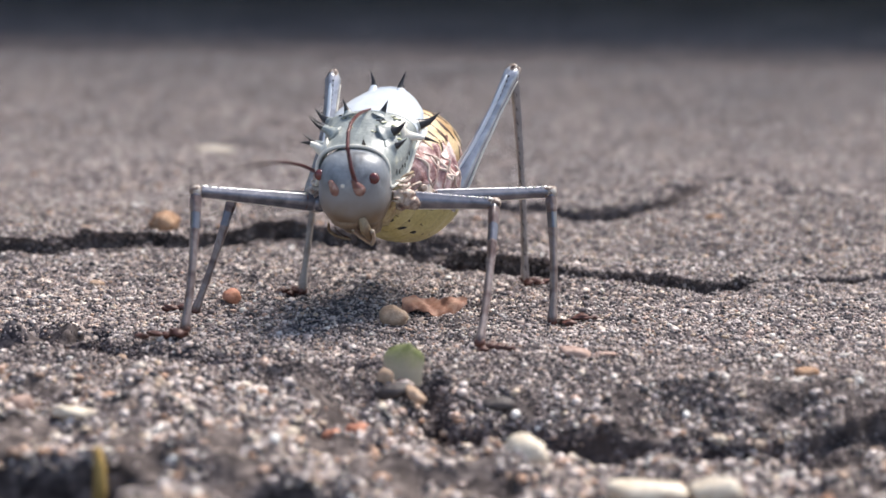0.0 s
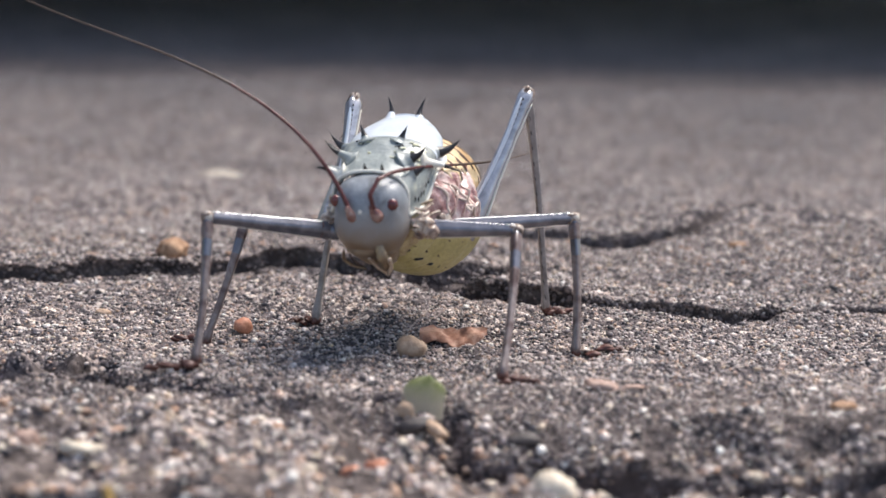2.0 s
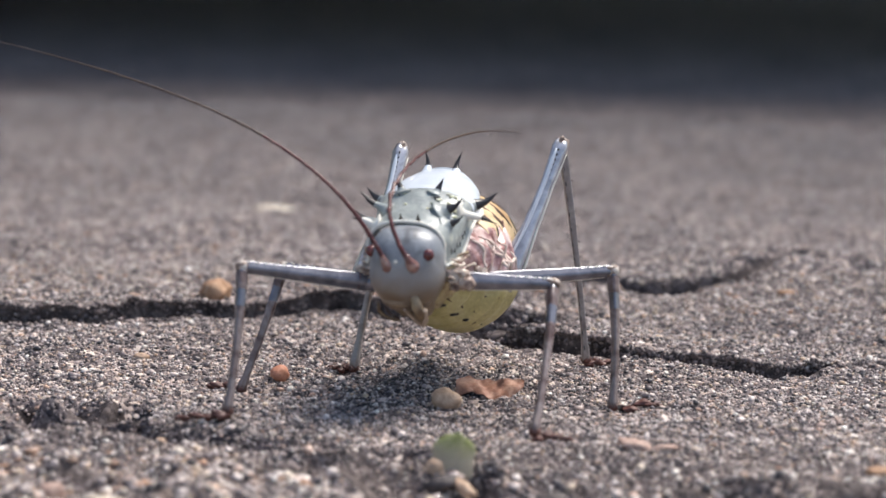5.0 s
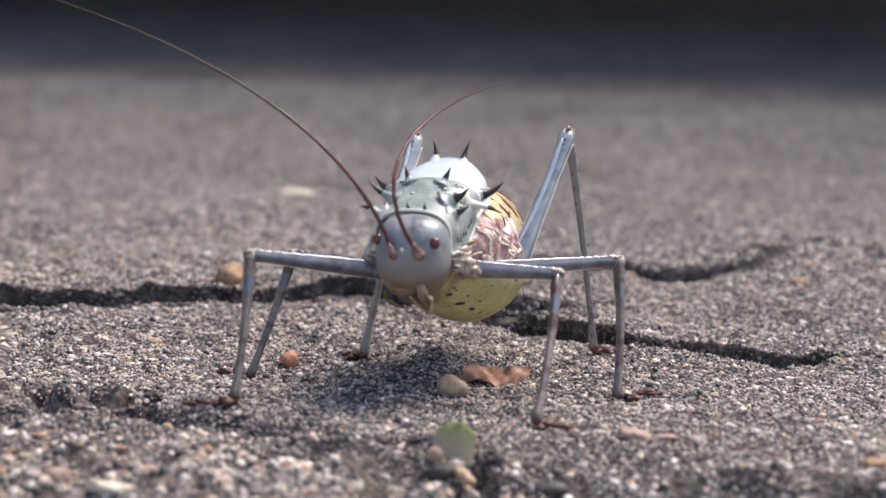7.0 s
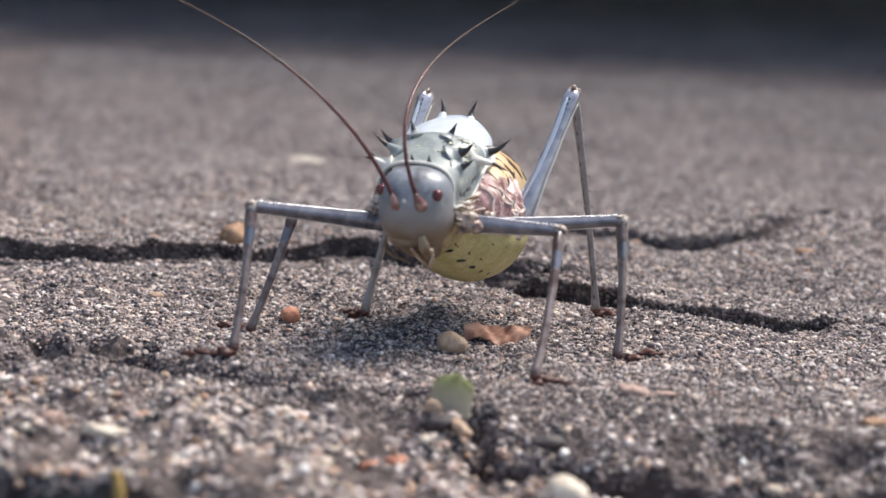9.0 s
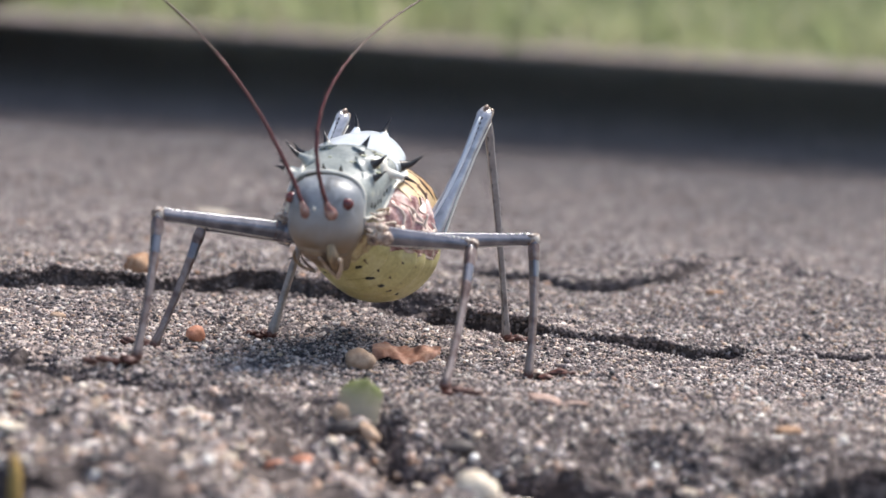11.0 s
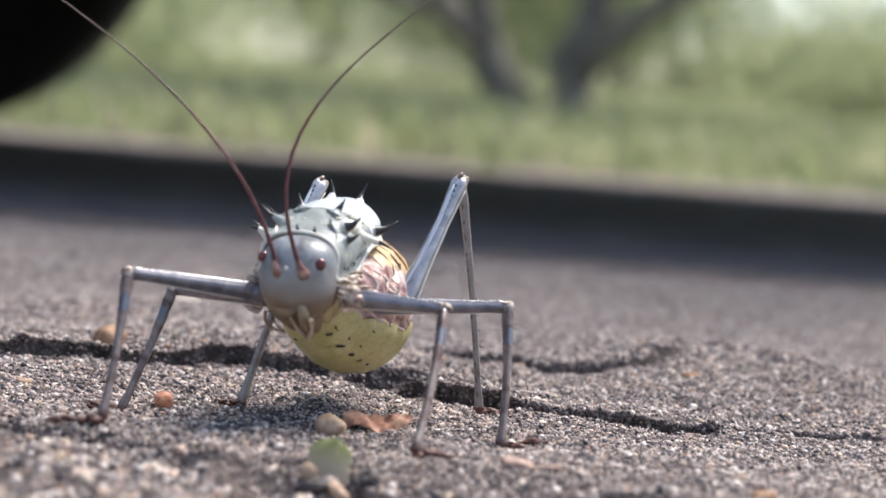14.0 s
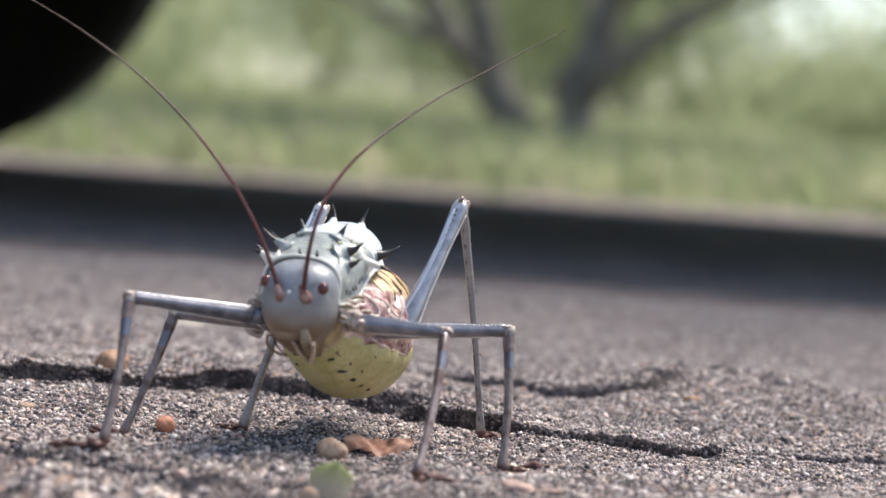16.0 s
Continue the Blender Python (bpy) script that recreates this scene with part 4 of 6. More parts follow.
def build_shield(root):
    def skin(v0, v1, nv, mat, name, label):
        vs, cols = np.linspace(v0, v1, nv), 45
        top = [in_body(*shield_point(v, s)) for v in vs for s in np.linspace(-1, 1, cols)]
        low = []
        for v in vs:
            for s in np.linspace(-1, 1, cols):
                u, q, w = shield_point(v, s)
                low.append(in_body(u * 0.95, q, w - 0.35))
        f = grid_faces(nv, cols)
        n = nv * cols
        f += [tuple(n + k for k in reversed(q)) for q in f[:(nv - 1) * (cols - 1)]]
        for j in range(cols - 1):
            f += [(j + 1, j, n + j, n + j + 1), (n - cols + j, n - cols + j + 1, 2 * n - cols + j + 1, 2 * n - cols + j)]
        for i in range(nv - 1):
            a, b = i * cols, (i + 1) * cols
            f += [(a, b, n + b, n + a), (b + cols - 1, a + cols - 1, n + a + cols - 1, n + b + cols - 1)]
        return mesh_of(name, top + low, f, [mat])

    shield = part("neck_shield", skin(0.0, 10.0, 26, M_SHIELD, "neck_shield", ""), root, "spiny greenish-grey armoured neck shield")
    part("rear_shield", skin(10.02, 21.6, 26, M_DOME, "rear_shield", ""), shield, "smooth near-white domed rear of the shield")
    # rims
    for name, v, r, m in (("collar_rim", -0.05, 0.26, M_RIM), ("seam_ridge", 10.0, 0.14, M_SHIELD), ("rear_rim", 21.55, 0.16, M_DOME)):
        line = [shield_point(v, s) for s in np.linspace(-1, 1, 41)]
        t, f = tube(mapped(in_body, line), r * MM, 8)
        part(name, mesh_of(name, t, f, [m]), shield, "ivory edge of the shield" if m is M_RIM else "")
    for s in (1, -1):
        line = [shield_point(v, s) for v in np.linspace(0.25, 21.5, 40)]
        t, f = tube(mapped(in_body, line), 0.24 * MM, 8)
        part("lower_rim", mesh_of("lower_rim", t, f, [M_RIM]), shield, "ivory edge of the shield")
    # thorns
    pairs = [((1.9, 9.2, 29.0), (2.7, 9.7, 30.9), 0.46, (0, 0, 0)), ((4.1, 5.2, 27.0), (6.4, 5.0, 28.8), 0.7, (0.1, 0, -0.25)), ((5.0, 3.4, 25.4), (6.9, 3.2, 26.7), 0.52, (0, 0, -0.2)),
             ((6.0, 12.2, 26.6), (9.5, 14.0, 28.5), 0.82, (0.2, 0, -0.35)), ((1.15, 0.9, 25.7), (1.25, 0.3, 27.15), 0.42, (0, 0, 0)), ((2.1, 20.2, 30.2), (2.75, 21.4, 33.1), 0.58, (-0.3, 0, -0.3)),
             ((5.4, 8.0, 26.6), (8.3, 8.4, 28.4), 0.5, (0, 0, -0.2))]
    for k, (b, t, r, bend) in enumerate(pairs):
        for s in (1, -1):
            if k == 6 and s > 0:
                continue
            shift = -1.35 if k == 0 and s < 0 else -0.9 if s < 0 and k in (1, 2) else 0.0
            sb, st = (b[0] * s + shift, b[1], b[2]), (t[0] * s + shift, t[1], t[2])
            if s < 0 and k in (1, 2, 6):
                st, r = (st[0] - 0.7, st[1], st[2] + 0.3), r * 0.72
            part("spine", spine(in_body, sb, st, r, (bend[0] * s, bend[1], bend[2]), 0.4 if s > 0 else 0.55 if k in (1, 2, 3, 5, 6) else 0.3, M_DOME if k == 5 else M_SHIELD), shield, "black-tipped thorn")
    for s in (1, -1):
        part("spine", spine(in_body, (5.9, 8.0, 26.0) if s > 0 else (-6.0, 3.2, 24.9), (10.3, 10.2, 24.5) if s > 0 else (-8.6, 2.4, 25.9), 0.6, (0, 0, 0.3), 0.75, M_RIM), shield, "ivory thorn with a dark point")
    # dark pits and pale scars on the top
    rng = np.random.RandomState(4)
    for k in range(44):
        v, s = 4.4 + 4.9 * rng.rand(), (0.08 + 0.36 * rng.rand()) * (1 if rng.rand() < 0.85 else -1)
        u, q, w = shield_point(v, s)
        b, f = ball(in_body(u, q, w), np.array([0.14 + 0.3 * rng.rand(), 0.14 + 0.3 * rng.rand(), 0.09]) * (1.25 if k % 3 else 0.9) * MM, 6, 8, 0.3, k)
        part("pit", mesh_of("pit", b, f, [M_SCAR if k % 3 else M_DARK]), shield)
    for k in range(6):
        u, q, w = shield_point(2.6 + 0.9 * k, 0.79)
        b, f = ball(in_body(u, q, w - 0.3 * (k % 2)), np.array([0.08, 0.3, 0.4]) * MM, 6, 8, 0.2, k)
        part("pit", mesh_of("pit", b, f, [M_DARK]), shield)
    return shield


TRUNK = [(3.0, 18.2, 4.6, 3.8), (5.5, 18.0, 6.0, 5.2), (8.0, 17.6, 7.5, 6.7), (11.0, 17.2, 8.9, 7.9), (14.0, 16.9, 9.8, 8.6), (18.0, 16.5, 10.3, 9.3), (22.0, 16.5, 10.2, 9.7), (26.0, 16.7, 9.5, 9.1),
         (30.0, 17.0, 7.8, 7.0), (33.5, 16.8, 5.8, 5.3), (36.5, 16.6, 3.4, 3.1), (38.0, 16.5, 1.2, 1.1)]


def trunk_point(v, a, grow=0.0):
    """A point of the hind body: v back, a degrees round it from the top."""
    vs, wc, hw, hh = np.array(TRUNK).T
    wc, hw, hh = np.interp(v, vs, wc), np.interp(v, vs, hw) + grow, np.interp(v, vs, hh) + grow
    side = 1.9 * min(1.0, max(0.0, (v - 4) / 8))
    return 0.7 + side + 0.86 * hw * math.sin(radians(a)), v, wc + (hh + (0.15 if abs(a % 360 - 180) < 90 else 0) * abs(math.cos(radians(a)))) * math.cos(radians(a))


def build_abdomen(root):
    def fold(q, a):
        """Wrinkles of the soft flank."""
        k = abs((a + 180) % 360 - 180)
        win = max(0.0, 1 - ((k - 78) / 40) ** 4) * max(0.0, 1 - ((q - 14) / 12) ** 4)
        w = 0.075 * k + 0.55 * q + 1.3 * math.sin(k / 13 + 0.5 * q) + 0.8 * math.sin(0.9 * q - k / 21)
        return win * (1.05 * (1 - abs(math.sin(w))) ** 0.7 - 0.25)

    v = [in_body(*trunk_point(q, a, -0.45 + fold(q, a))) for q in np.linspace(3.0, 38.0, 120) for a in np.arange(0, 360, 2.25)]
    abdomen = part("abdomen", mesh_of("abdomen", v, grid_faces(120, 160, True), [M_PLEURA]), root, "plump yellow, tan and brown abdomen")

    def plate(name, v0, v1, a0, a1, mats, label, band=0.0, lip=0.35):
        na, nv = 64, 14
        vs = np.linspace(v0, v1 + 0.5, nv)
        pts, idx = [], []
        for k, q in enumerate(vs):
            b = k / (nv - 1)
            g = -0.25 + lip * b - 0.55 * max(0, b - 0.86) / 0.14 * lip
            for a in np.linspace(a0, a1, na):
                e = 1 - abs(2 * (a - a0) / (a1 - a0) - 1)
                pts.append(in_body(*trunk_point(q, a, g - 0.5 * max(0, 0.12 - e) / 0.12)))
        inner = [in_body(*trunk_point(q, a, -0.7)) for q in vs for a in np.linspace(a0, a1, na)]
        f = grid_faces(nv, na)
        for k, q in enumerate(f):
            row, col = divmod(k, na - 1)
            wave = 0.5 + 0.35 * math.sin(col * 0.42 + v0) + 0.15 * math.sin(col * 1.1 + 2 * v0)
            idx.append(1 if band and row / (nv - 1) > 1 - band * (0.6 + 0.8 * wave) else 0)
        n = nv * na
        sides = [(j + 1, j, n + j, n + j + 1) for j in range(na - 1)] + [(n - na + j, n - na + j + 1, 2 * n - na + j + 1, 2 * n - na + j) for j in range(na - 1)]
        return part(name, mesh_of(name, pts + inner, f + sides, mats, idx + [0] * len(sides)), abdomen, label)

    cuts = [12.5, 15.5, 18.5, 21.5, 24.5, 27.5, 30.5, 33.5, 36.0]
    for a, b in zip(cuts, cuts[1:]):
        plate("back_plate", a, b, -56 if a < 16 else -74, 56 if a < 16 else 74, [M_TERGITE, M_BROWN], "tan back plate with a ragged dark band", 0.34, 0.55)
    cuts = [4.5, 7.0, 9.3, 11.8, 14.6, 18.0, 22.0, 26.0, 30.0]
    rng = np.random.RandomState(9)
    for k, (a, b) in enumerate(zip(cuts, cuts[1:])):
        plate("belly_plate", a, b, 104, 256, [M_BELLY], "pale yellow belly plate", 0.0, 0.95)
        t, f = tube(mapped(in_body, [trunk_point(b + 0.3, w, 0.28) for w in np.linspace(112, 248, 48)]), [0.13 * math.sin(math.pi * (k + 0.5) / 48) ** 0.4 * MM for k in range(48)], 6)
        part("belly_crease", mesh_of("belly_crease", t, f, [M_CREASE]), abdomen, "thin olive crease between belly plates")
        for a0 in (152, 208):
            q, w = (a + b) / 2 + 0.3 * rng.rand(), a0 + 3 * rng.rand()
            s, f = ball((0, 0, 0), np.array([0.5 + 0.18 * rng.rand(), 0.42, 0.24 + 0.08 * rng.rand()]) * MM, 7, 9, 0.25, k, (0, -30 + 30 * rng.rand(), 0))
            part("belly_spot", mesh_of("belly_spot", s + in_body(*trunk_point(q, w, -0.02)), f, [M_DARK]), abdomen, "small black spot")
        for a0 in (138, 222):
            line = [(a + 0.7, a0 - 1.5), (a + 0.9, a0 + 1.2), (a + 1.4, a0 + 1.8), (a + 2.0, a0 + 0.5)]
            t, f = tube(mapped(in_body, [trunk_point(q, w, -0.02) for q, w in curve_pairs(line, 9)]), np.array([0.05, 0.13, 0.2, 0.15, 0.11, 0.15, 0.18, 0.12, 0.05]) * MM, 6)
            part("belly_mark", mesh_of("belly_mark", t, f, [M_BROWN]), abdomen, "thin curved brown mark")
    for a0 in (117, 243):
        line = [(9.0, a0), (12.0, a0 + 2), (15.0, a0 - 1), (18.0, a0 + 2), (22.0, a0), (27.0, a0 - 1)]
        t, f = tube(mapped(in_body, [trunk_point(q, w, 0.0) for q, w in curve_pairs(line, 40)]), np.array([0.1 + 0.08 * math.sin(3 * k) for k in range(40)]) * MM, 6)
        part("belly_seam", mesh_of("belly_seam", t, f, [M_BROWN]), abdomen, "brown seam along the belly")
    # ivory folds over the pink flanks
    for s in (1, -1):
        for line in ([(8.5, 50), (9.5, 66), (9.0, 84), (10.5, 100)], [(10.5, 48), (12.5, 62), (13.0, 80), (15.0, 98)], [(12.5, 60), (11.0, 76), (10.0, 92)], [(14.0, 58), (14.5, 74), (13.5, 90), (12.5, 104)], [(16.5, 74), (17.0, 88), (16.0, 102)], [(13.2, 80), (15.0, 84), (17.5, 80)], [(11.5, 52), (11.0, 64), (12.6, 78), (12.2, 94)], [(15.5, 72), (15, 84), (16.5, 98), (18.5, 108)], [(8.0, 96), (10, 104), (14, 106), (18, 107), (22, 107), (26, 106)]):
            t, f = tube(mapped(in_body, [trunk_point(q, a * s, -0.5 + max(0.0, fold(q, a))) for q, a in curve_pairs(line, 16)]), np.interp(np.arange(16), [0, 4, 8, 12, 15], [0.1, 0.32, 0.24, 0.3, 0.1]) * MM, 8)
            part("skin_fold", mesh_of("skin_fold", t, f, [M_FOLD]), abdomen, "ivory fold of skin")
    return abdomen


def curve_pairs(line, n):
    c = curve_through([(a, b, 0) for a, b in line], n)
    return [(q[0], q[1]) for q in c]


def build_thorax(root):
    v = []
    for q, wc, hw, hh in ((-1.0, 19.0, 3.6, 3.4), (1.0, 18.6, 4.6, 4.2), (3.5, 18.2, 5.6, 4.8), (7.0, 17.8, 6.4, 5.4), (11.0, 17.6, 7.0, 5.6), (14.0, 17.6, 7.0, 5.4)):
        for a in range(40):
            w = 2 * math.pi * a / 40
            k = 1 + 0.05 * math.sin(7 * w + q) + 0.03 * math.sin(13 * w - 2 * q)
            v.append(in_body(hw * k * math.sin(w), q, wc + hh * k * math.cos(w)))
    thorax = part("thorax", mesh_of("thorax", v, grid_faces(6, 40, True), [M_CHEST]), root, "wrinkled brown and ivory chest between the legs")
    # wrinkled ridges where the legs join
    for s in (1, -1):
        for k, line in enumerate(([(5.6, 1.0, 21.0), (6.7, 2.4, 20.6), (7.2, 4.6, 20.9), (7.0, 6.6, 20.4)], [(5.0, 0.2, 19.6), (6.4, 1.6, 19.2), (7.3, 3.4, 19.6)], [(6.3, 4.5, 18.9), (7.4, 6.2, 19.4), (7.8, 8.6, 19.1)],
                                  [(6.8, 8.4, 20.6), (7.6, 10.4, 20.2), (8.1, 12.6, 20.6)], [(5.2, 0.4, 18.2), (6.6, 1.2, 17.6), (7.2, 2.6, 17.2)], [(7.0, 6.0, 17.6), (8.0, 8.4, 17.4), (8.6, 10.6, 17.9)], [(5.9, 0.8, 20.4), (6.9, 2.0, 20.0), (7.2, 3.2, 20.2)], [(6.2, 2.2, 21.2), (7.0, 3.8, 21.4), (7.2, 5.6, 21.3)], [(6.4, 3.2, 18.6), (7.4, 4.6, 18.2), (7.6, 6.0, 18.5)], [(6.9, 9.6, 19.4), (7.9, 11.6, 19.0), (8.4, 13.6, 19.4)], [(5.6, -0.4, 18.8), (6.3, 0.6, 18.5), (6.9, 1.9, 18.4)])):
            t, f = tube(mapped(in_body, curve_through([(s * a, b, c) for a, b, c in line], 12)), np.interp(np.arange(12), [0, 3, 6, 9, 11], [0.08, 0.26, 0.18, 0.27, 0.1]) * MM, 8)
            part("skin_fold", mesh_of("skin_fold", t, f, [(M_COXA, M_FOLD, M_COXA, M_FACE)[k % 4]]), thorax, "ivory fold of skin")
    for s in (1, -1):
        for k, (u, q, w) in enumerate(((6.8, 2.0, 18.2), (7.6, 8.8, 17.5), (8.6, 15.5, 15.4))):
            lumps = [((0, 0, 0), (1.5, 1.4, 1.3)), ((-0.9, -0.7, 0.7), (0.9, 0.8, 0.8)), ((0.8, -0.6, -0.5), (1.15, 1.0, 1.0)), ((0.2, -0.9, 0.9), (0.75, 0.7, 0.6)), ((-0.5, -0.5, -1.0), (0.8, 0.8, 0.7))]
            b, f = merged(*[ball(np.array(c) * (s, 1, 1) * MM, np.array(r) * MM, 10, 14, 0.2, k + 3 * i) for i, (c, r) in enumerate(lumps)])
            part("coxa", mesh_of("coxa", b + in_body(u * s, q, w), f, [M_COXA]), thorax, "brown and ivory mottled leg joint")
    return thorax


# name, hip, knee, ankle in millimetres, femur radii at the knee and hip, tibia radius, foot direction
LEGS = [
    ("front", (8.0, 14.6, 18.0), (20.9, 16.4, 17.6), (20.4, 0.0, 0.9), (0.78, 1.2), 0.68, (1.0, -0.10), 4.6),
    ("front", (-3.6, 15.0, 17.2), (-20.6, 7.9, 19.5), (-20.6, 0.0, 1.4), (0.8, 1.2), 0.68, (-0.95, -0.3), 6.5),
    ("middle", (9.5, 22.0, 16.5), (28.3, 29.0, 17.6), (29.3, 23.3, -0.9), (0.8, 1.15), 0.68, (1.0, 0.0), 6.6),
    ("middle", (-5.0, 21.5, 16.0), (-19.0, 27.0, 16.2), (-23.6, 20.7, -0.6), (0.75, 1.15), 0.68, (-0.97, 0.25), 5.6),
    ("hind", (12.2, 29.5, 14.0), (19.5, 38.0, 34.6), (23.9, 45.9, 0.9), (1.05, 1.95), 0.62, (1.0, 0.05), 3.8),
    ("hind", (-8.0, 29.5, 14.5), (-3.3, 42.0, 32.4), (-10.4, 38.0, -0.6), (1.05, 1.9), 0.62, (-0.9, -0.4), 3.2),
]


def aim(start, end):
    d = Vector(end) - Vector(start)
    return Matrix.Translation(Vector(start)) @ d.to_track_quat("Z", "X").to_matrix().to_4x4()


def build_legs(root):
    made = []
    for name, hip, knee, ankle, (rk, rh), rt, toe, length in LEGS:
        hip, knee, ankle = (Vector(p) * MM for p in (hip, knee, ankle))
        n = (hip - knee).length / MM
        zs = np.linspace(-0.2, n, 24)
        a = (zs - zs[0]) / (zs[-1] - zs[0])
        if name == "hind":
            r = np.interp(a, [0, 0.04, 0.1, 0.3, 0.6, 0.85, 1], [rk * 0.95, rk * 1.32, rk * 1.18, rk * 0.97, rk * 1.2, rh, rh])
        else:
            r = np.interp(a, [0, 0.05, 0.12, 0.5, 0.9, 1], [rk * 0.8, rk * 1.1, rk * 1.0, (rk + rh) / 2, rh, rh * 0.9])
        bow = -0.55 * np.sin(math.pi * np.clip(a, 0, 1)) if name == "hind" else 0 * zs
        v, f = tube(np.stack([0 * zs, bow, zs], 1) * MM, r * MM, 32, 0.09, 0.86, 4)
        femur = part("femur", mesh_of("femur", v, f, [M_CUTICLE if name != "hind" else M_HIND]), root, "glossy blue-grey upper leg")
        femur.matrix_basis = aim(knee, hip)
        for s in (1, -1):
            b, q = ball((0, 0, 0), np.array([0.42, 0.36, 0.9]) * rk / 0.8 * MM, 8, 10)
            part("knee_lobe", mesh_of("knee_lobe", b + np.array([0.55 * s * rk, -0.35, 0.25]) * MM, q, [M_KNEE]), femur, "pale lobe of the knee")
        b, q = ball((0, 0, -0.1 * MM), np.array([0.85, 0.85, 0.6]) * rk * MM, 8, 12, 0.1, 4)
        part("knee_joint", mesh_of("knee_joint", b, q, [M_BROWN]), femur, "dark brown hinge of the knee")
        ridge = np.linspace(0.06, 0.93, 22)
        rr = np.interp(ridge, a, r)
        if name == "hind":
            turn = aim(knee, hip).to_3x3().inverted()
            side, front = (turn @ Vector(q) for q in ((0.9, -0.1, -0.3), (-0.35, -1.0, 0.1)))
            side, front = (np.array((q.x, q.y)) / math.hypot(q.x, q.y) for q in (side, front))
            mid = np.interp(ridge, a, bow)
            line = np.stack([rr * side[0] * 0.97, mid + rr * side[1] * 0.97, ridge * n], 1)
            # whitish strip on the side towards the camera, in place of a glossy highlight
            t, q = tube(np.stack([rr * front[0] * 0.93, mid + rr * front[1] * 0.93, ridge * n], 1) * MM, np.interp(ridge, [0.06, 0.15, 0.6, 0.93], [0.12, 0.34, 0.26, 0.1]) * MM, 9)
            part("keel", mesh_of("keel", t, q, [M_DOME]), femur, "pale strip standing in for the highlight along the upper leg")
            for k in range(6):
                z = 1.5 + 0.8 * k
                w = np.interp(z / n, a, r)
                b, q = ball((0, 0, 0), np.array([0.15, 0.12, 0.22]) * (1 - 0.1 * k) * MM, 6, 8)
                part("spinule", mesh_of("spinule", b + np.array([w * front[0] * 0.98 + 0.4 * front[1], np.interp(z / n, a, bow) + w * front[1] * 0.98 - 0.4 * front[0], z]) * MM, q, [M_DARK]), femur)
        else:
            line = np.stack([-0.99 * rr, 0 * ridge, ridge * n], 1)
            t, q = ball((0, 0, 0), np.array([rh * 1.12, rh * 1.1, rh * 1.3]) * MM, 10, 14, 0.04, 2)
            part("trochanter", mesh_of("trochanter", t + np.array([0, 0, n - 0.4]) * MM, q, [M_CUTICLE]), femur)
            t, q = ball((0, 0, 0), np.array([rh * 1.03, rh * 0.92, 0.2]) * MM, 8, 20)
            part("joint_ring", mesh_of("joint_ring", t + np.array([0, 0, n * 0.87]) * MM, q, [M_TARSUS]), femur, "dark brown ring round the upper leg")
            for k in range(11):
                z = 0.7 + 0.62 * k
                w = np.interp(z / n, a, r)
                b, q = ball((0, 0, 0), np.array([0.16, 0.18, 0.22 + 0.06 * (k % 2)]) * (1 - 0.05 * k) * MM, 6, 8)
                part("spinule", mesh_of("spinule", b + np.array([0.97 * w, 0.25 * (-1) ** k * w, z]) * MM, q, [M_RIM]), femur)
        t, q = tube(line * MM, np.interp(ridge, [0.06, 0.2, 0.8, 0.93], [0.08, 0.17, 0.22, 0.08]) * MM, 7)
        part("leg_ridge", mesh_of("leg_ridge", t, q, [M_RIM]), femur, "ivory ridge along the upper leg")
        n = (knee - ankle).length / MM
        zs = np.linspace(0, n, 26)
        a = zs / n
        r = rt * np.interp(a, [0, 0.03, 0.1, 0.5, 0.84, 0.9, 0.95, 1], [1.15, 1.2, 0.85, 0.86, 1.15, 1.35, 1.25, 0.9])
        v, f = tube(np.stack([0 * zs, 0.35 * np.sin(a * math.pi) * (1 if name != "hind" else -1), zs], 1) * MM, r * MM, 20, 0.11, 0.9, 4)
        low = [1 if (q[0] // 20) / 25 < 0.7 or 0.8 < (q[0] // 20) / 25 < 0.94 else 0 for q in f]
        tibia = part("tibia", mesh_of("tibia", v, f, [M_CUTICLE if name != "hind" else M_SHIN, M_TIBIA if name != "hind" else M_SHIN], low), root, "slender grey shin, brownish towards the foot")
        tibia.matrix_basis = aim(ankle, knee)
        b, q = ball((0, 0, n * MM), np.array([rt * 1.35, rt * 1.4, rt * 1.45]) * MM, 10, 12, 0.08, 5)
        part("knee", mesh_of("knee", b, q, [M_KNEE]), tibia, "pale brownish knee joint")
        if name == "hind":
            for k in range(13):
                z = 2.5 + (n - 6) * k / 12
                for s in (1, -1):
                    c = np.array([0.5 * s, -0.3, z])
                    t, q = tube(np.array([c, c + (0.3 * s, -0.2, -0.25), c + (0.5 * s, -0.35, -0.55)]) * MM, np.array([0.13, 0.08, 0.03]) * MM, 6)
                    part("spinule", mesh_of("spinule", t, q, [M_DARK]), tibia)
        # the foot: four flat pads and two claws
        d = Vector((toe[0], toe[1], 0)).normalized()
        p = ankle.copy()
        foot, q = ball((0, 0, 0), np.array([0.8, 0.75, 0.7]) * MM, 8, 10, 0.08, 1)
        tarsus = part("tarsus", mesh_of("tarsus", foot + np.array(ankle), q, [M_TARSUS]), root, "rust-brown jointed foot on the grit")
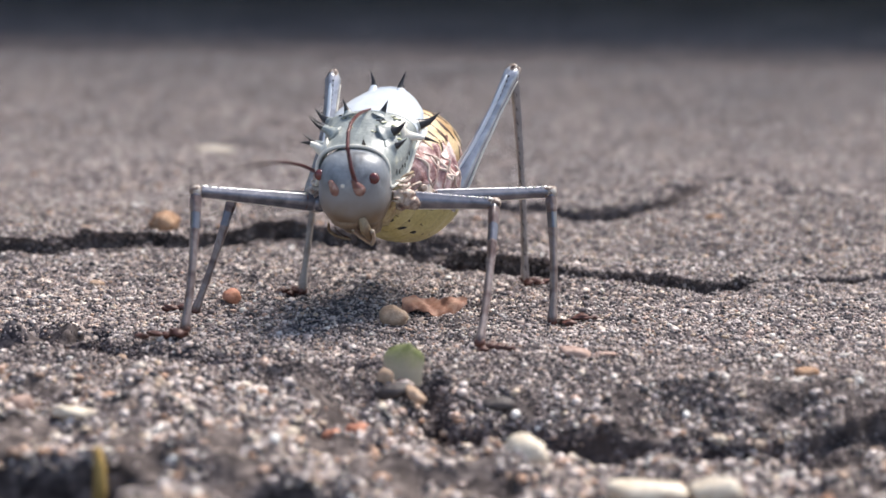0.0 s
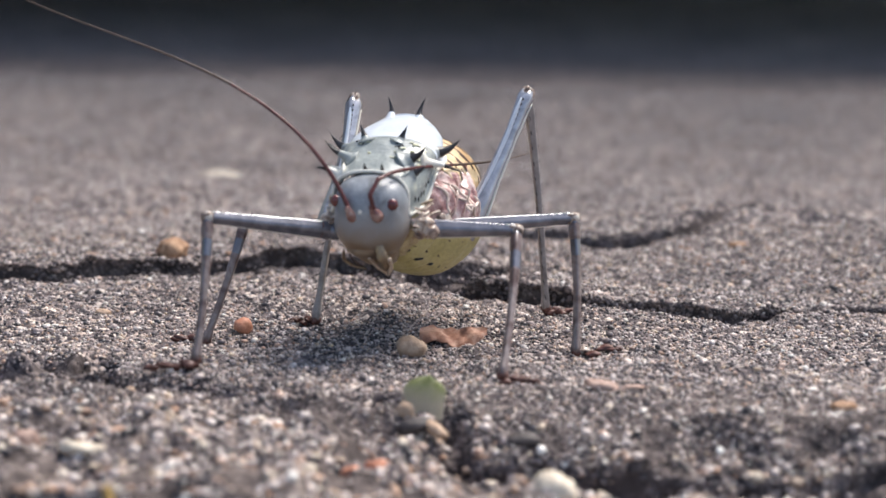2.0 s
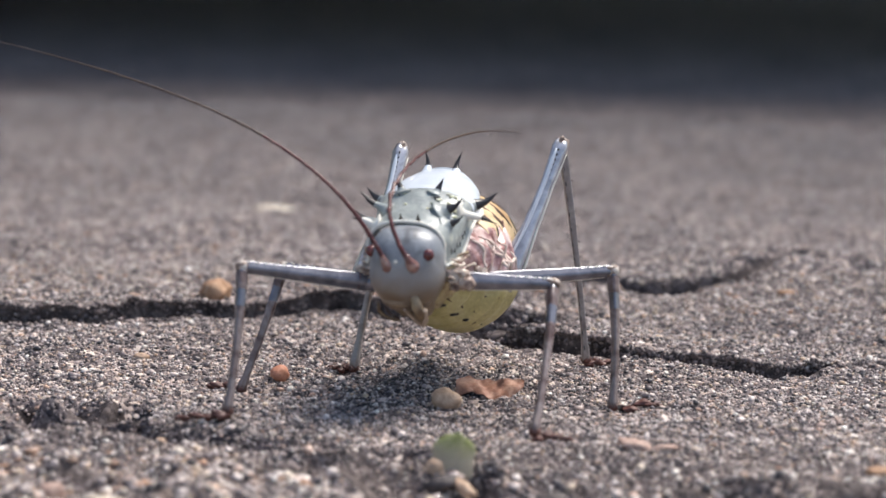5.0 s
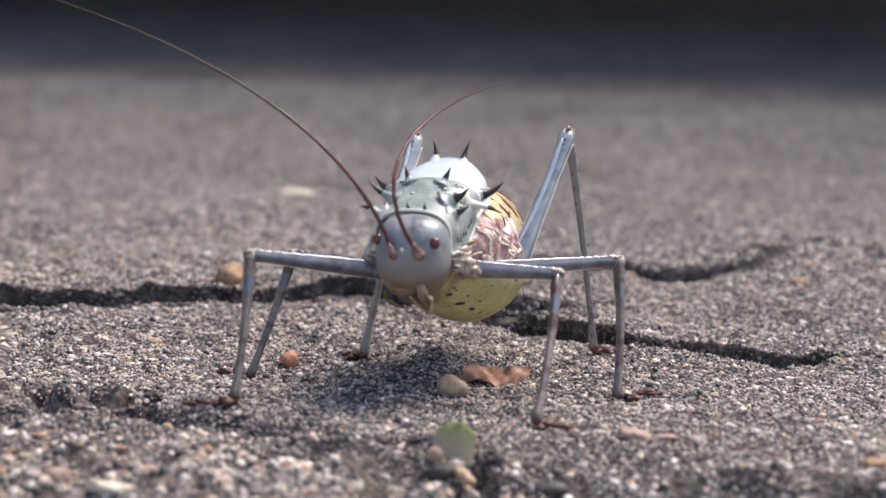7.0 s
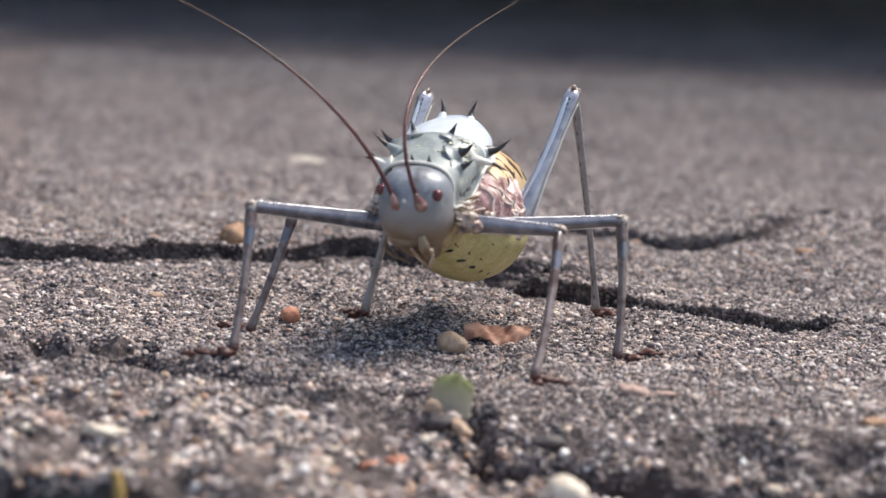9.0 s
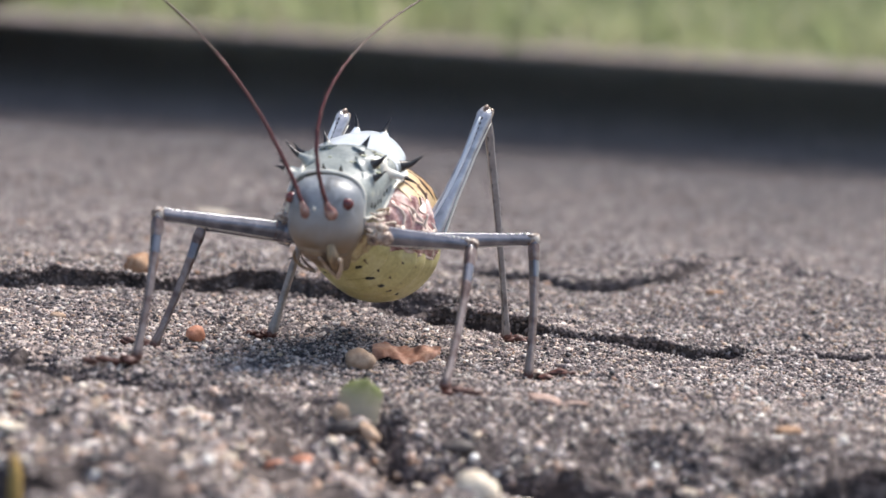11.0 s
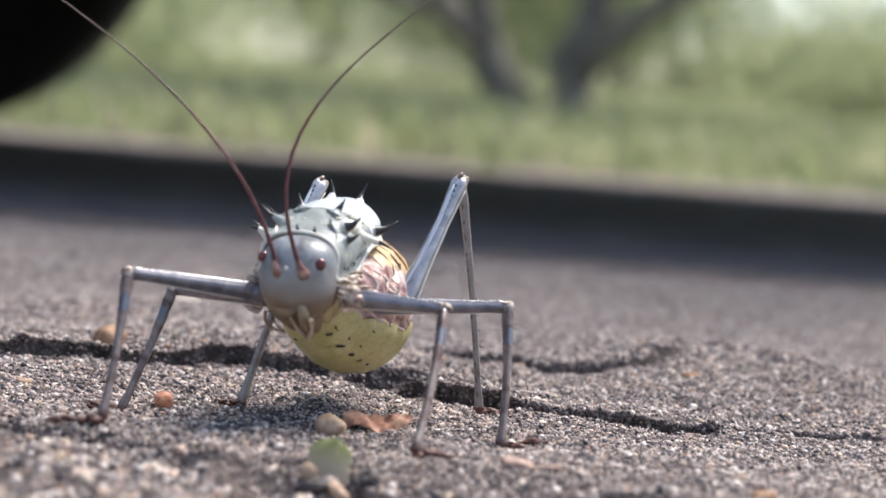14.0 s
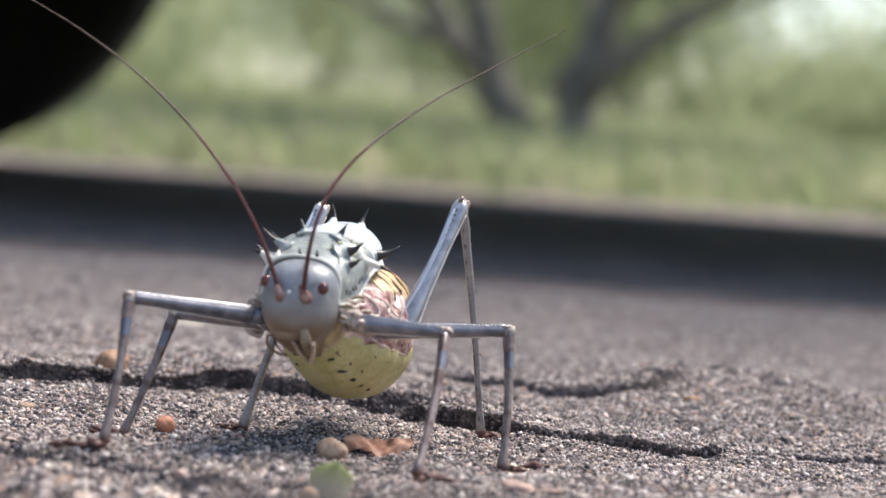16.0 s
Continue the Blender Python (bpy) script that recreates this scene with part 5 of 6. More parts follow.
        for k in range(4):
            w = (k + 0.55) / 4.1
            c = ankle + d * length * w * MM
            g = float(road_height(np.array([c.x / MM]), np.array([c.y / MM]))[0]) * MM
            c += Vector((-d.y, d.x, 0)) * 0.55 * math.sin(2.7 * k + 5 * length) * MM
            c.z = max(g, ankle.z - 1.4 * MM) + (0.62 + 0.22 * math.sin(4.1 * k + length)) * MM
            b, q = ball((0, 0, 0), np.array([length * (0.2 - 0.03 * (k % 2)), 0.95 - 0.14 * k, 0.5 - 0.06 * k]) * MM, 10, 12, 0.3, k + int(10 * length), (10 * (k % 3) - 8, -9 + 8 * (k % 2), math.degrees(math.atan2(d.y, d.x)) + 9 * (k % 2) - 4))
            part("foot_pad", mesh_of("foot_pad", b + np.array(c), q, [M_KNEE if k == 0 and length == 6.6 else M_TARSUS]), tarsus, "flattened rust-brown pad of the foot")
        for s in (1, -1):
            e = d * 1.1 * MM + Vector((-d.y, d.x, 0)) * 0.5 * s * MM
            t, q = tube(np.array([c, c + e * 0.6 + Vector((0, 0, 0.25)) * MM, c + e * 1.1 - Vector((0, 0, 0.25)) * MM]), np.array([0.22, 0.17, 0.05]) * MM, 7)
            part("claw", mesh_of("claw", t, q, [M_TARSUS]), tarsus, "dark hooked claw")
        made.append((name, hip, knee, ankle, femur, tibia))
    return made


SEGMENTS, ANTENNA_LENGTH = 24, 66.0


def build_antennae(root):
    made = {}
    for side in ("right", "left"):
        pieces, n = [], SEGMENTS
        for k in range(n):
            a, b = k / n, (k + 1) / n
            ra, rb = 0.34 - 0.285 * a ** 0.7, 0.34 - 0.285 * b ** 0.7
            zs = np.linspace(-0.05, 1.03, 13) * ANTENNA_LENGTH / n
            r = np.linspace(ra, rb, 13) * (1 + 0.07 * np.sin(np.arange(13) * 2.4))
            v, f = tube(np.stack([0 * zs, 0 * zs, zs], 1) * MM, r * MM, 9)
            pieces.append(part("antenna_segment", mesh_of("antenna_segment", v, f, [M_ANTENNA if k < 9 else M_TIP]), root, "thin red-brown piece of a long antenna"))
        made[side] = pieces
    return made


cricket = new("armoured_ground_cricket")
tagged(cricket, "spiny blue-grey armoured ground cricket standing on the road", "cricket")
HEAD, SHIELD_PART, ABDOMEN, THORAX = build_head(cricket), build_shield(cricket), build_abdomen(cricket), build_thorax(cricket)
LEG_PARTS = build_legs(cricket)
ANTENNAE = build_antennae(cricket)


# ---- the vehicle, the verge and the trees ----
AXIS = radians(6.4)  # the road runs across the view at this turn


def at_road(x, y, z, rz=0):
    """A place x along the road and y across it, in metres."""
    c, s = math.cos(AXIS), math.sin(AXIS)
    return pose(0.08 + x * c - y * s, -0.263 + x * s + y * c, z, 0, 0, math.degrees(AXIS) + rz)


def lathe(profile, n=48):
    v = [(r * math.cos(2 * math.pi * k / n), d, r * math.sin(2 * math.pi * k / n)) for r, d in profile for k in range(n)]
    return np.array(v), grid_faces(len(profile), n, True)


def build_vehicle():
    # Only a tyre comes into view; the unseen body is shaped to cast the shade.
    car = new("parked_pickup")
    tagged(car, "dark parked pickup truck with black tyres on the road", "pickup truck")
    car.matrix_world = at_road(-0.65, 1.488, 0, -2) @ Matrix.Scale(0.8, 4)  # a small one
    R = 0.385

    def box(name, x0, x1, y0, y1, z0, z1, mat, label="", bev=0.06, parent=car):
        bm = bmesh.new()
        bmesh.ops.create_cube(bm, size=1)
        for v in bm.verts:
            v.co = Vector(((x0 + x1) / 2 + v.co.x * (x1 - x0), (y0 + y1) / 2 + v.co.y * (y1 - y0), (z0 + z1) / 2 + v.co.z * (z1 - z0)))
        bmesh.ops.bevel(bm, geom=bm.edges[:], offset=bev, segments=3, affect="EDGES")
        me = bpy.data.meshes.new(name)
        bm.to_mesh(me)
        bm.free()
        me.materials.append(mat)
        return part(name, me, parent, label)

    box("bed_side", -1.0, 3.1, -0.78, -0.72, 0.29, 0.64, M_PAINT, "dark painted side of the load bed", 0.02)
    box("bed_side", -1.0, 3.1, 1.19, 1.25, 0.37, 0.64, M_PAINT, "dark painted side of the load bed", 0.02)
    box("tailgate", 3.1, 3.15, -0.78, 1.25, 0.4, 0.64, M_PAINT, "", 0.02)
    box("bed_floor", -1.0, 3.1, -0.72, 1.19, 0.56, 0.6, M_UNDER, "", 0.01)
    box("chassis", -3.6, 2.3, -0.55, 0.55, 0.27, 0.6, M_UNDER, "dusty chassis", 0.03)
    box("cab", -2.5, -1.02, -0.78, 1.25, 0.42, 1.7, M_PAINT, "", 0.16)
    box("bonnet", -3.7, -2.5, -0.76, 1.23, 0.46, 1.02, M_PAINT, "", 0.1)
    # an unseen cover with sloping sides over the load bed, added to shape the shadow
    bm = bmesh.new()
    bmesh.ops.create_cube(bm, size=1)
    for v in bm.verts:
        top = v.co.z > 0
        v.co = Vector((1.05 + v.co.x * (3.8 if top else 4.1), 0.26 + v.co.y * (1.36 if top else 1.88), 1.67 if top else 0.64))
    bmesh.ops.bevel(bm, geom=bm.edges[:], offset=0.05, segments=3, affect="EDGES")
    me = bpy.data.meshes.new("shadow_canopy")
    bm.to_mesh(me)
    bm.free()
    me.materials.append(M_PAINT)
    part("shadow_canopy", me, car, "unseen hard cover added over the load bed to shape the shadow")
    for y in (-0.66, 0.8):
        for x in (0.0, -3.0):
            prof = [(0.2, -0.1), (0.26, -0.115), (0.33, -0.118), (R - 0.02, -0.1), (R, -0.075), (R - 0.008, -0.04), (R, -0.036), (R, 0.036), (R - 0.008, 0.04), (R, 0.075), (R - 0.02, 0.1), (0.33, 0.118), (0.26, 0.115), (0.2, 0.1)]
            v, f = lathe(prof, 72)
            wheel = part("wheel", mesh_of("wheel", v, f, [M_RUBBER]), car, "worn black rubber tyre on a dull steel wheel")
            wheel.matrix_basis = pose(x, y, R - 0.004)
            v, f = lathe([(0.205, -0.1), (0.19, -0.09), (0.17, -0.05), (0.1, -0.04), (0.06, -0.07), (0.001, -0.07), (0.001, 0.05), (0.17, 0.05), (0.205, 0.1)], 36)
            part("rim", mesh_of("rim", v, f, [M_STEEL]), wheel, "dull grey steel rim")
    for x in (0.0, -3.0):
        v, f = tube([(x, -0.62, R), (x, 0.07, R), (x, 0.76, R)], [0.05, 0.07, 0.05], 14)
        part("axle", mesh_of("axle", v, f, [M_UNDER]), car, "dusty axle")
    return car


def blades(name, mat, n, seed, x0, x1, y0, y1, low, high, label):
    """Grass in tufts: many bent blades."""
    rng = np.random.RandomState(seed)
    c, s = math.cos(AXIS), math.sin(AXIS)
    tx, ty = x0 + (x1 - x0) * rng.rand(n // 4), y0 + (y1 - y0) * rng.rand(n // 4) ** 1.3
    k = rng.randint(0, len(tx), n)
    x, y = tx[k] + 0.16 * rng.randn(n), ty[k] + 0.16 * rng.randn(n)
    rise = 0.035 * np.clip(y - y0, 0, 30)
    h = low + (high - low) * rng.rand(n) ** 1.6
    w = 0.006 + 0.008 * rng.rand(n)
    az = rng.rand(n) * 6.28
    lean = h * (0.2 + 0.5 * rng.rand(n))
    dx, dy = np.cos(az), np.sin(az)
    verts, faces = np.zeros((n, 5, 3)), []
    verts[:, 0] = np.stack([x - w * dy, y + w * dx, rise - 0.02], 1)
    verts[:, 1] = np.stack([x + w * dy, y - w * dx, rise - 0.02], 1)
    verts[:, 2] = np.stack([x + w * 0.8 * dy + lean * 0.35 * dx, y - w * 0.8 * dx + lean * 0.35 * dy, rise + h * 0.6], 1)
    verts[:, 3] = np.stack([x - w * 0.8 * dy + lean * 0.35 * dx, y + w * 0.8 * dx + lean * 0.35 * dy, rise + h * 0.6], 1)
    verts[:, 4] = np.stack([x + lean * dx, y + lean * dy, rise + h], 1)
    v = verts.reshape(-1, 3)
    v = np.stack([0.08 + v[:, 0] * c - v[:, 1] * s, -0.263 + v[:, 0] * s + v[:, 1] * c, v[:, 2]], 1)
    for i in range(n):
        faces += [(5 * i, 5 * i + 1, 5 * i + 2, 5 * i + 3), (5 * i + 3, 5 * i + 2, 5 * i + 4)]
    ob = new(name, mesh_of(name, v, faces, [mat], smooth=False))
    return tagged(ob, label, "grass", kind="stuff")


def build_verge():
    # a strip of pale gravel, then rising ground
    c, s = math.cos(AXIS), math.sin(AXIS)
    rng = np.random.RandomState(21)
    xs, ys = np.linspace(-45, 45, 120), np.concatenate([np.linspace(2.55, 4.2, 24), np.linspace(4.4, 70, 50)])
    gx, gy = np.meshgrid(xs, ys)
    z = 0.012 * step((gy - 2.55) / 0.3) - 0.01 + 0.035 * np.clip(gy - 4.0, 0, 30) + 0.03 * (lattice(rng, gx, gy, 0.9) - 0.5) * step((gy - 2.7) / 1)
    v = np.stack([0.08 + gx * c - gy * s, -0.263 + gx * s + gy * c, z], -1).reshape(-1, 3)
    idx = [0 if k // (len(xs) - 1) < 5 else 1 for k in range((len(xs) - 1) * (len(ys) - 1))]
    tagged(new("verge", mesh_of("verge", v, grid_faces(len(ys), len(xs)), [M_VERGE, M_TURF], idx)), "gravel edge and green turf beside the road", "ground", kind="structure")
    blades("verge_grass", M_GRASS, 26000, 31, -4.2, 4.2, 2.85, 14.0, 0.015, 0.055, "green and straw-coloured grass on the verge")
    blades("far_grass", M_GRASS, 8000, 32, -11, 11, 10.0, 34.0, 0.06, 0.22, "tall green grass below the bushes")


def leaf_cloud(rng, n, centres, radius, size):
    """Many small bent leaves in clumps round centres."""
    k = rng.randint(0, len(centres), n)
    p = centres[k] + rng.randn(n, 3) * radius * np.array([1, 1, 0.75])
    a = rng.randn(n, 3)
    a /= np.linalg.norm(a, axis=1)[:, None]
    b = np.cross(a, rng.randn(n, 3))
    b /= np.linalg.norm(b, axis=1)[:, None]
    s = (size * (0.6 + 0.8 * rng.rand(n)))[:, None]
    v = np.stack([p - a * s, p + b * s * 0.42, p + a * s, p - b * s * 0.42], 1).reshape(-1, 3)
    i = np.arange(n) * 4
    return v, np.stack([i, i + 1, i + 2, i + 3], 1)


def build_tree(name, seed, height, spread, stems, leaves, label, crown_from=0.45, leaf=0.06, thick=0.11, vee=0.0):
    """A tapered trunk or several stems, limbs, and a crown of leaf clumps."""
    rng = np.random.RandomState(seed)
    tree = new(name)
    tagged(tree, label, "tree" if stems else "bush")
    pieces, tips = [], []
    for k, (lx, ly) in enumerate(stems):
        top = np.array([lx * height, ly * height, height * (0.75 + 0.2 * rng.rand())])
        low = [(0.0, 0, -0.15), (top[0] * 0.1, top[1] * 0.1, height * 0.05)] if not vee else [(math.copysign(q, lx) + lx * w * vee, 0, z) for q, w, z in ((0.08, 0, -0.3), (0.09, 0, -0.02), (0.08, 0.25, 0.13), (0.06, 1, 0.42))]
        line = curve_through(low + [(top[0] * 0.45, top[1] * 0.4, height * 0.32), tuple(top)], 14)
        line[2:-1] += rng.randn(11, 3) * (0.004 if vee else 0.012) * height * np.array([1, 1, 0])
        pieces.append(tube(line, np.linspace(thick, thick * 0.25, 14) * (1 + 0.1 * rng.randn(14)), 12))
        for i in range(7):
            b = line[5 + i]
            az = rng.rand() * 6.28
            e = b + np.array([math.cos(az) * spread * 0.5, math.sin(az) * spread * 0.5, height * (0.08 + 0.2 * rng.rand())])
            pieces.append(tube(curve_through([tuple(b), tuple((b + e) / 2 + rng.randn(3) * 0.06), tuple(e)], 7), np.linspace(thick * 0.35, thick * 0.07, 7), 7))
            tips += [e, (b + e) / 2]
    v, f = merged(*pieces)
    part("trunk", mesh_of("trunk", v, f, [M_BARK]), tree, "dark rough-barked stems and limbs")
    centres = [np.array(t) for t in tips if t[2] > height * crown_from * 0.8]
    for i in range(34):
        az, q = rng.rand() * 6.28, math.sqrt(rng.rand()) * spread
        centres.append(np.array([math.cos(az) * q, math.sin(az) * q, height * (crown_from + (1.05 - crown_from) * rng.rand() * (1 - 0.3 * q / spread))]))
    v, f = leaf_cloud(rng, leaves, np.array(centres), spread * 0.2, leaf)
    part("crown", mesh_of("crown", v, f, [M_LEAVES], smooth=False), tree, "uneven crown of small green leaves")
    return tree


build_road()
build_grit()
build_litter()
build_vehicle()
build_verge()

forked = build_tree("forked_tree", 3, 4.2, 1.9, [(-0.28, 0.05), (0.24, 0.0)], 5000, "dark forked tree standing behind the verge", 0.55, 0.07, 0.1, 0.6)
forked.matrix_world = at_road(0.24, 7.2, 0.12)

bush = build_tree("bush", 5, 3.2, 1.7, [(-0.25, 0.1), (0.2, 0.2), (0.05, -0.3)], 8500, "leafy green bush behind the verge", 0.04, 0.055, 0.03)
bush.matrix_world = at_road(-2.6, 15.0, 0.35)
bush["group"] = "bushes behind the verge"
for i, (x, y, turn, size) in enumerate(((-5.2, 17.5, 40, 1), (0.2, 18.5, 100, 1), (1.15, 15.8, 160, 1), (5.2, 18.0, 220, 1), (-7.8, 21.0, 290, 1), (-1.6, 24.0, 330, 1), (1.3, 22.0, 10, 1), (-4.4, 27.0, 200, 1), (0.8, 30.0, 250, 1), (-8.4, 30.0, 20, 1))):
    copy_thing(bush, at_road(x, y, 0.035 * min(30, y - 4) - 0.05, turn))
shrub = build_tree("low_shrub", 15, 0.55, 0.75, [(-0.4, 0.1), (0.5, 0.2)], 2600, "low leafy shrub growing out of the verge grass", 0.02, 0.035, 0.012)
shrub.matrix_world = at_road(-1.6, 8.6, 0.14)
shrub["group"] = "low shrubs in the grass"
for x, y, turn in ((-2.4, 9.6, 60), (1.9, 9.8, 170), (3.0, 10.4, 320), (2.5, 14.5, 40), (3.1, 15.5, 100), (2.2, 15.8, 220), (3.7, 16.2, 300), (2.9, 18.0, 70), (3.5, 19.0, 140)):
    copy_thing(shrub, at_road(x, y, 0.035 * (y - 4) - 0.02, turn))


# ---- what moves ----
SWAY = [  # seconds, shift in millimetres, turn in degrees about the pivot
    (0, 0.28, 0.16, 1.12, 4.59, -1.35, -1.80), (0.5, 0.31, 0.15, 0.84, 4.18, -1.05, -1.75), (1, 0.31, 0.19, 0.76, 3.85, -0.89, -1.69), (1.5, 0.21, 0.13, 0.63, 3.57, -0.75, -1.67),
    (2, 0.25, 0.10, 0.56, 3.15, -0.52, -1.57), (2.5, 0.23, -0.01, 0.45, 2.59, -0.63, -1.46), (3, 0.19, -0.15, 0.30, 2.08, -0.61, -1.24), (3.5, 0.16, -0.31, 0.24, 1.66, -0.98, -1.00),
    (4, 0.15, -0.54, 0.14, 1.32, -0.98, -0.86)]
SWAY_MIDDLE = [
    (6.5, -0.15, -0.95, 0.13, 0.19, -0.92, 0.40), (7, -0.06, -0.84, 0.09, 0.14, -0.89, 0.33), (7.5, -0.05, -0.52, -0.11, -0.12, -0.67, 0.39), (8, 0, 0, 0, 0, 0, 0), (8.5, 0.07, -0.17, -0.07, -0.51, 0.11, 0.10),
    (9, 0, -0.12, -0.02, -0.70, 0.22, 0.13), (9.5, 0.03, 0.06, -0.11, -0.72, 0.23, -0.03)]
SWAY_END = [
    (12, 0.03, 0.69, 0.35, 0.16, 1.81, -0.28), (12.5, -0.01, 0.94, 0.20, 0.10, 1.84, -0.21), (13, 0.01, 1.15, 0.06, -0.17, 1.95, -0.35), (13.5, -0.03, 1.35, -0.01, -0.24, 2.00, -0.42),
    (14, -0.06, 1.49, 0.16, -0.30, 1.97, -0.42), (14.5, -0.06, 1.62, 0.06, -0.29, 2.05, -0.41), (15, -0.10, 1.74, -0.17, -0.43, 2.29, -0.23), (15.5, -0.09, 1.83, -0.02, -0.54, 2.20, -0.20), (16, -0.11, 1.85, 0.10, -0.45, 2.29, -0.01)]
# each antenna at a time: three control points of its curve, in millimetres from its base
ANT_LEFT = [
    (0, -9.6, 17.5, 5.7, -23.7, 38.3, -6.5, -34.0, 55.1, -7.6),
    (0.2, -11.5, 17.4, 9.4, -21.3, 34.4, 12.2, -38.2, 52.0, 15.7),
    (0.4, -11.4, 15.8, 12.2, -24.9, 31.8, 13.4, -41.4, 47.7, 19.3),
    (0.5, -8.1, 1.7, 21.2, -42.8, 5.4, 13.5, -59.1, 8.1, 19.4),
    (0.6, -10.2, 14.2, 5.4, -28.2, 37.6, -8.7, -38.5, 51.5, -9.6),
    (0.8, -8.5, 1.3, 16.8, -48.1, 5.8, 6.7, -61.7, 8.1, 10.3),
    (1, -4.5, 1.8, 22.4, -36.3, 5.3, 24.8, -52.6, 8.0, 32.4),
    (1.2, -16.8, 2.0, 16.8, -43.1, 5.3, 3.7, -62.9, 8.0, 6.2),
    (1.4, -15.4, 2.1, 19.4, -39.9, 5.1, 10.5, -62.2, 8.1, 15.0),
    (1.5, -18.0, 2.0, 14.7, -43.5, 5.3, 1.6, -63.5, 8.0, 3.5),
    (1.6, -15.3, 2.0, 18.2, -42.7, 5.3, 7.5, -62.1, 8.0, 11.6),
    (1.8, -21.5, 2.0, 7.4, -42.7, 5.3, -9.6, -62.2, 8.0, -14.2),
    (2, -8.8, 1.9, 21.8, -37.8, 5.2, 21.3, -54.7, 8.0, 31.6),
    (2.2, -16.9, 2.2, 17.0, -41.0, 5.1, 7.4, -62.9, 8.1, 7.8),
    (2.5, -13.7, 2.0, 19.0, -39.8, 5.2, 15.2, -59.6, 8.0, 25.1),
    (2.6, -18.6, 2.6, 20.7, -30.7, 4.5, 20.5, -59.4, 8.1, 27.0),
    (3, -4.6, -1.2, 14.5, -24.9, 5, 21.1, -55.6, 11.9, 25.8),
    (3.5, -5.8, -0.6, 14.8, -23.5, 5.1, 20.4, -56.1, 8.1, 28.3),
    (4, -6.1, -0.6, 14.2, -22.9, 5.3, 21.1, -56.7, 7, 27.3)]
ANT_LEFT_MIDDLE = [
    (6.5, -6.7, -0.5, 13.4, -22.3, 5.2, 23.7, -55, 7.2, 31.4),
    (7, -4.8, -0.1, 13.7, -23.3, 4.3, 25.6, -54, 6.4, 33.1),
    (7.5, -5.5, 0.1, 13.1, -23.7, 3.8, 26.8, -54.5, 6, 32.4),
    (8, -5.4, -1, 12.9, -17.5, 4.5, 30, -50, 9.7, 36.1),
    (8.5, -6.4, -0.5, 12.6, -17.5, 4.6, 28.4, -48.8, 8.9, 40.1),
    (9, -5.5, -0.8, 13, -23.3, 4.2, 25.4, -54.1, 9.7, 30.9),
    (9.5, -5.5, -0.2, 11.3, -20.4, 3.7, 31.6, -49.9, 8, 38.8)]
ANT_LEFT_END = [
    (12, -4.4, 0.2, 12.8, -20.6, 3.5, 32.7, -49.4, 7.6, 38.8),
    (12.5, -3.5, -0.2, 13.5, -22, 3.3, 32.1, -49.7, 9.3, 37),
    (13, -6.6, -0.2, 13, -20.1, 4, 31.9, -49, 9, 39.3),
    (13.5, -5.7, 0.1, 13.7, -18.8, 4.1, 33.5, -49.8, 7.6, 36.9),
    (14, -4.3, -0.4, 16, -22.1, 4, 28.6, -47.8, 9.6, 41.1),
    (14.5, -6.1, -0.2, 15.4, -19.8, 4.7, 29.5, -48.8, 8.2, 40.2),
    (15, -5.1, -0.2, 17.1, -19.8, 4.9, 28.3, -47.9, 7.4, 41.5),
    (15.5, -3.6, -0, 16.6, -21.6, 3.9, 29.8, -47.6, 7.8, 41.5),
    (16, -5.1, 0.1, 15.8, -21.1, 3.8, 31.6, -48.3, 7.5, 40.6)]
ANT_RIGHT = [
    (0, -3.9, -4.5, 13.7, 0.6, 18.9, 9.4, 4.0, 60.0, 3.0),
    (0.5, -5.5, -4.1, 13.1, 3.5, 13.8, 8.6, 10.0, 59.0, 3.0),
    (1, -7.1, -3.7, 12.5, 6.4, 8.7, 7.8, 21.6, 53.8, 2.7),
    (1.5, -6.4, -4.7, 9.6, 11, 14, 3, 20.5, 56, 1),
    (2, -3.7, -5.7, 10.4, 14.0, 19.3, 1.6, 19.9, 57.4, 2.9),
    (2.5, -8.1, -2.1, 13.7, 8.1, 11.4, 15.0, 20.5, 52.6, 13.1),
    (3, -6.3, -6.7, 10.8, -2.5, 22.4, 11.9, 21.5, 52.5, 9.2),
    (3.5, -6.6, -4.4, 11.0, 0.6, 20.4, 12.0, 20.6, 54.2, 5.5),
    (4, -7.8, -1.3, 11.3, -1.6, 24.2, 12.7, 17.0, 55.8, 7.0)]
ANT_RIGHT_MIDDLE = [
    (6.5, -10.8, -2.4, 16, 7.7, 22.3, 21.3, 3.2, 54.3, 16.8),
    (7, -11.3, -2.3, 16.3, 7.5, 22.4, 21.1, 3.8, 54.2, 17.3),
    (7.5, -11.3, -2, 17.3, 6.4, 22.5, 19.5, 4.3, 54.3, 17.9),
    (8, -8.4, -2.3, 16.9, 5.3, 23.5, 17.5, 3.7, 55.4, 19.3),
    (8.5, -8.2, -2.4, 16, 0.9, 23, 22.2, -0, 53.7, 25.8),
    (9, -7.2, -2.3, 16.8, 1, 23.8, 20.5, 4.9, 54, 24.2),
    (9.5, -7.7, -2.3, 16.5, 3.5, 23.2, 21.2, 2.9, 54.2, 23.8)]
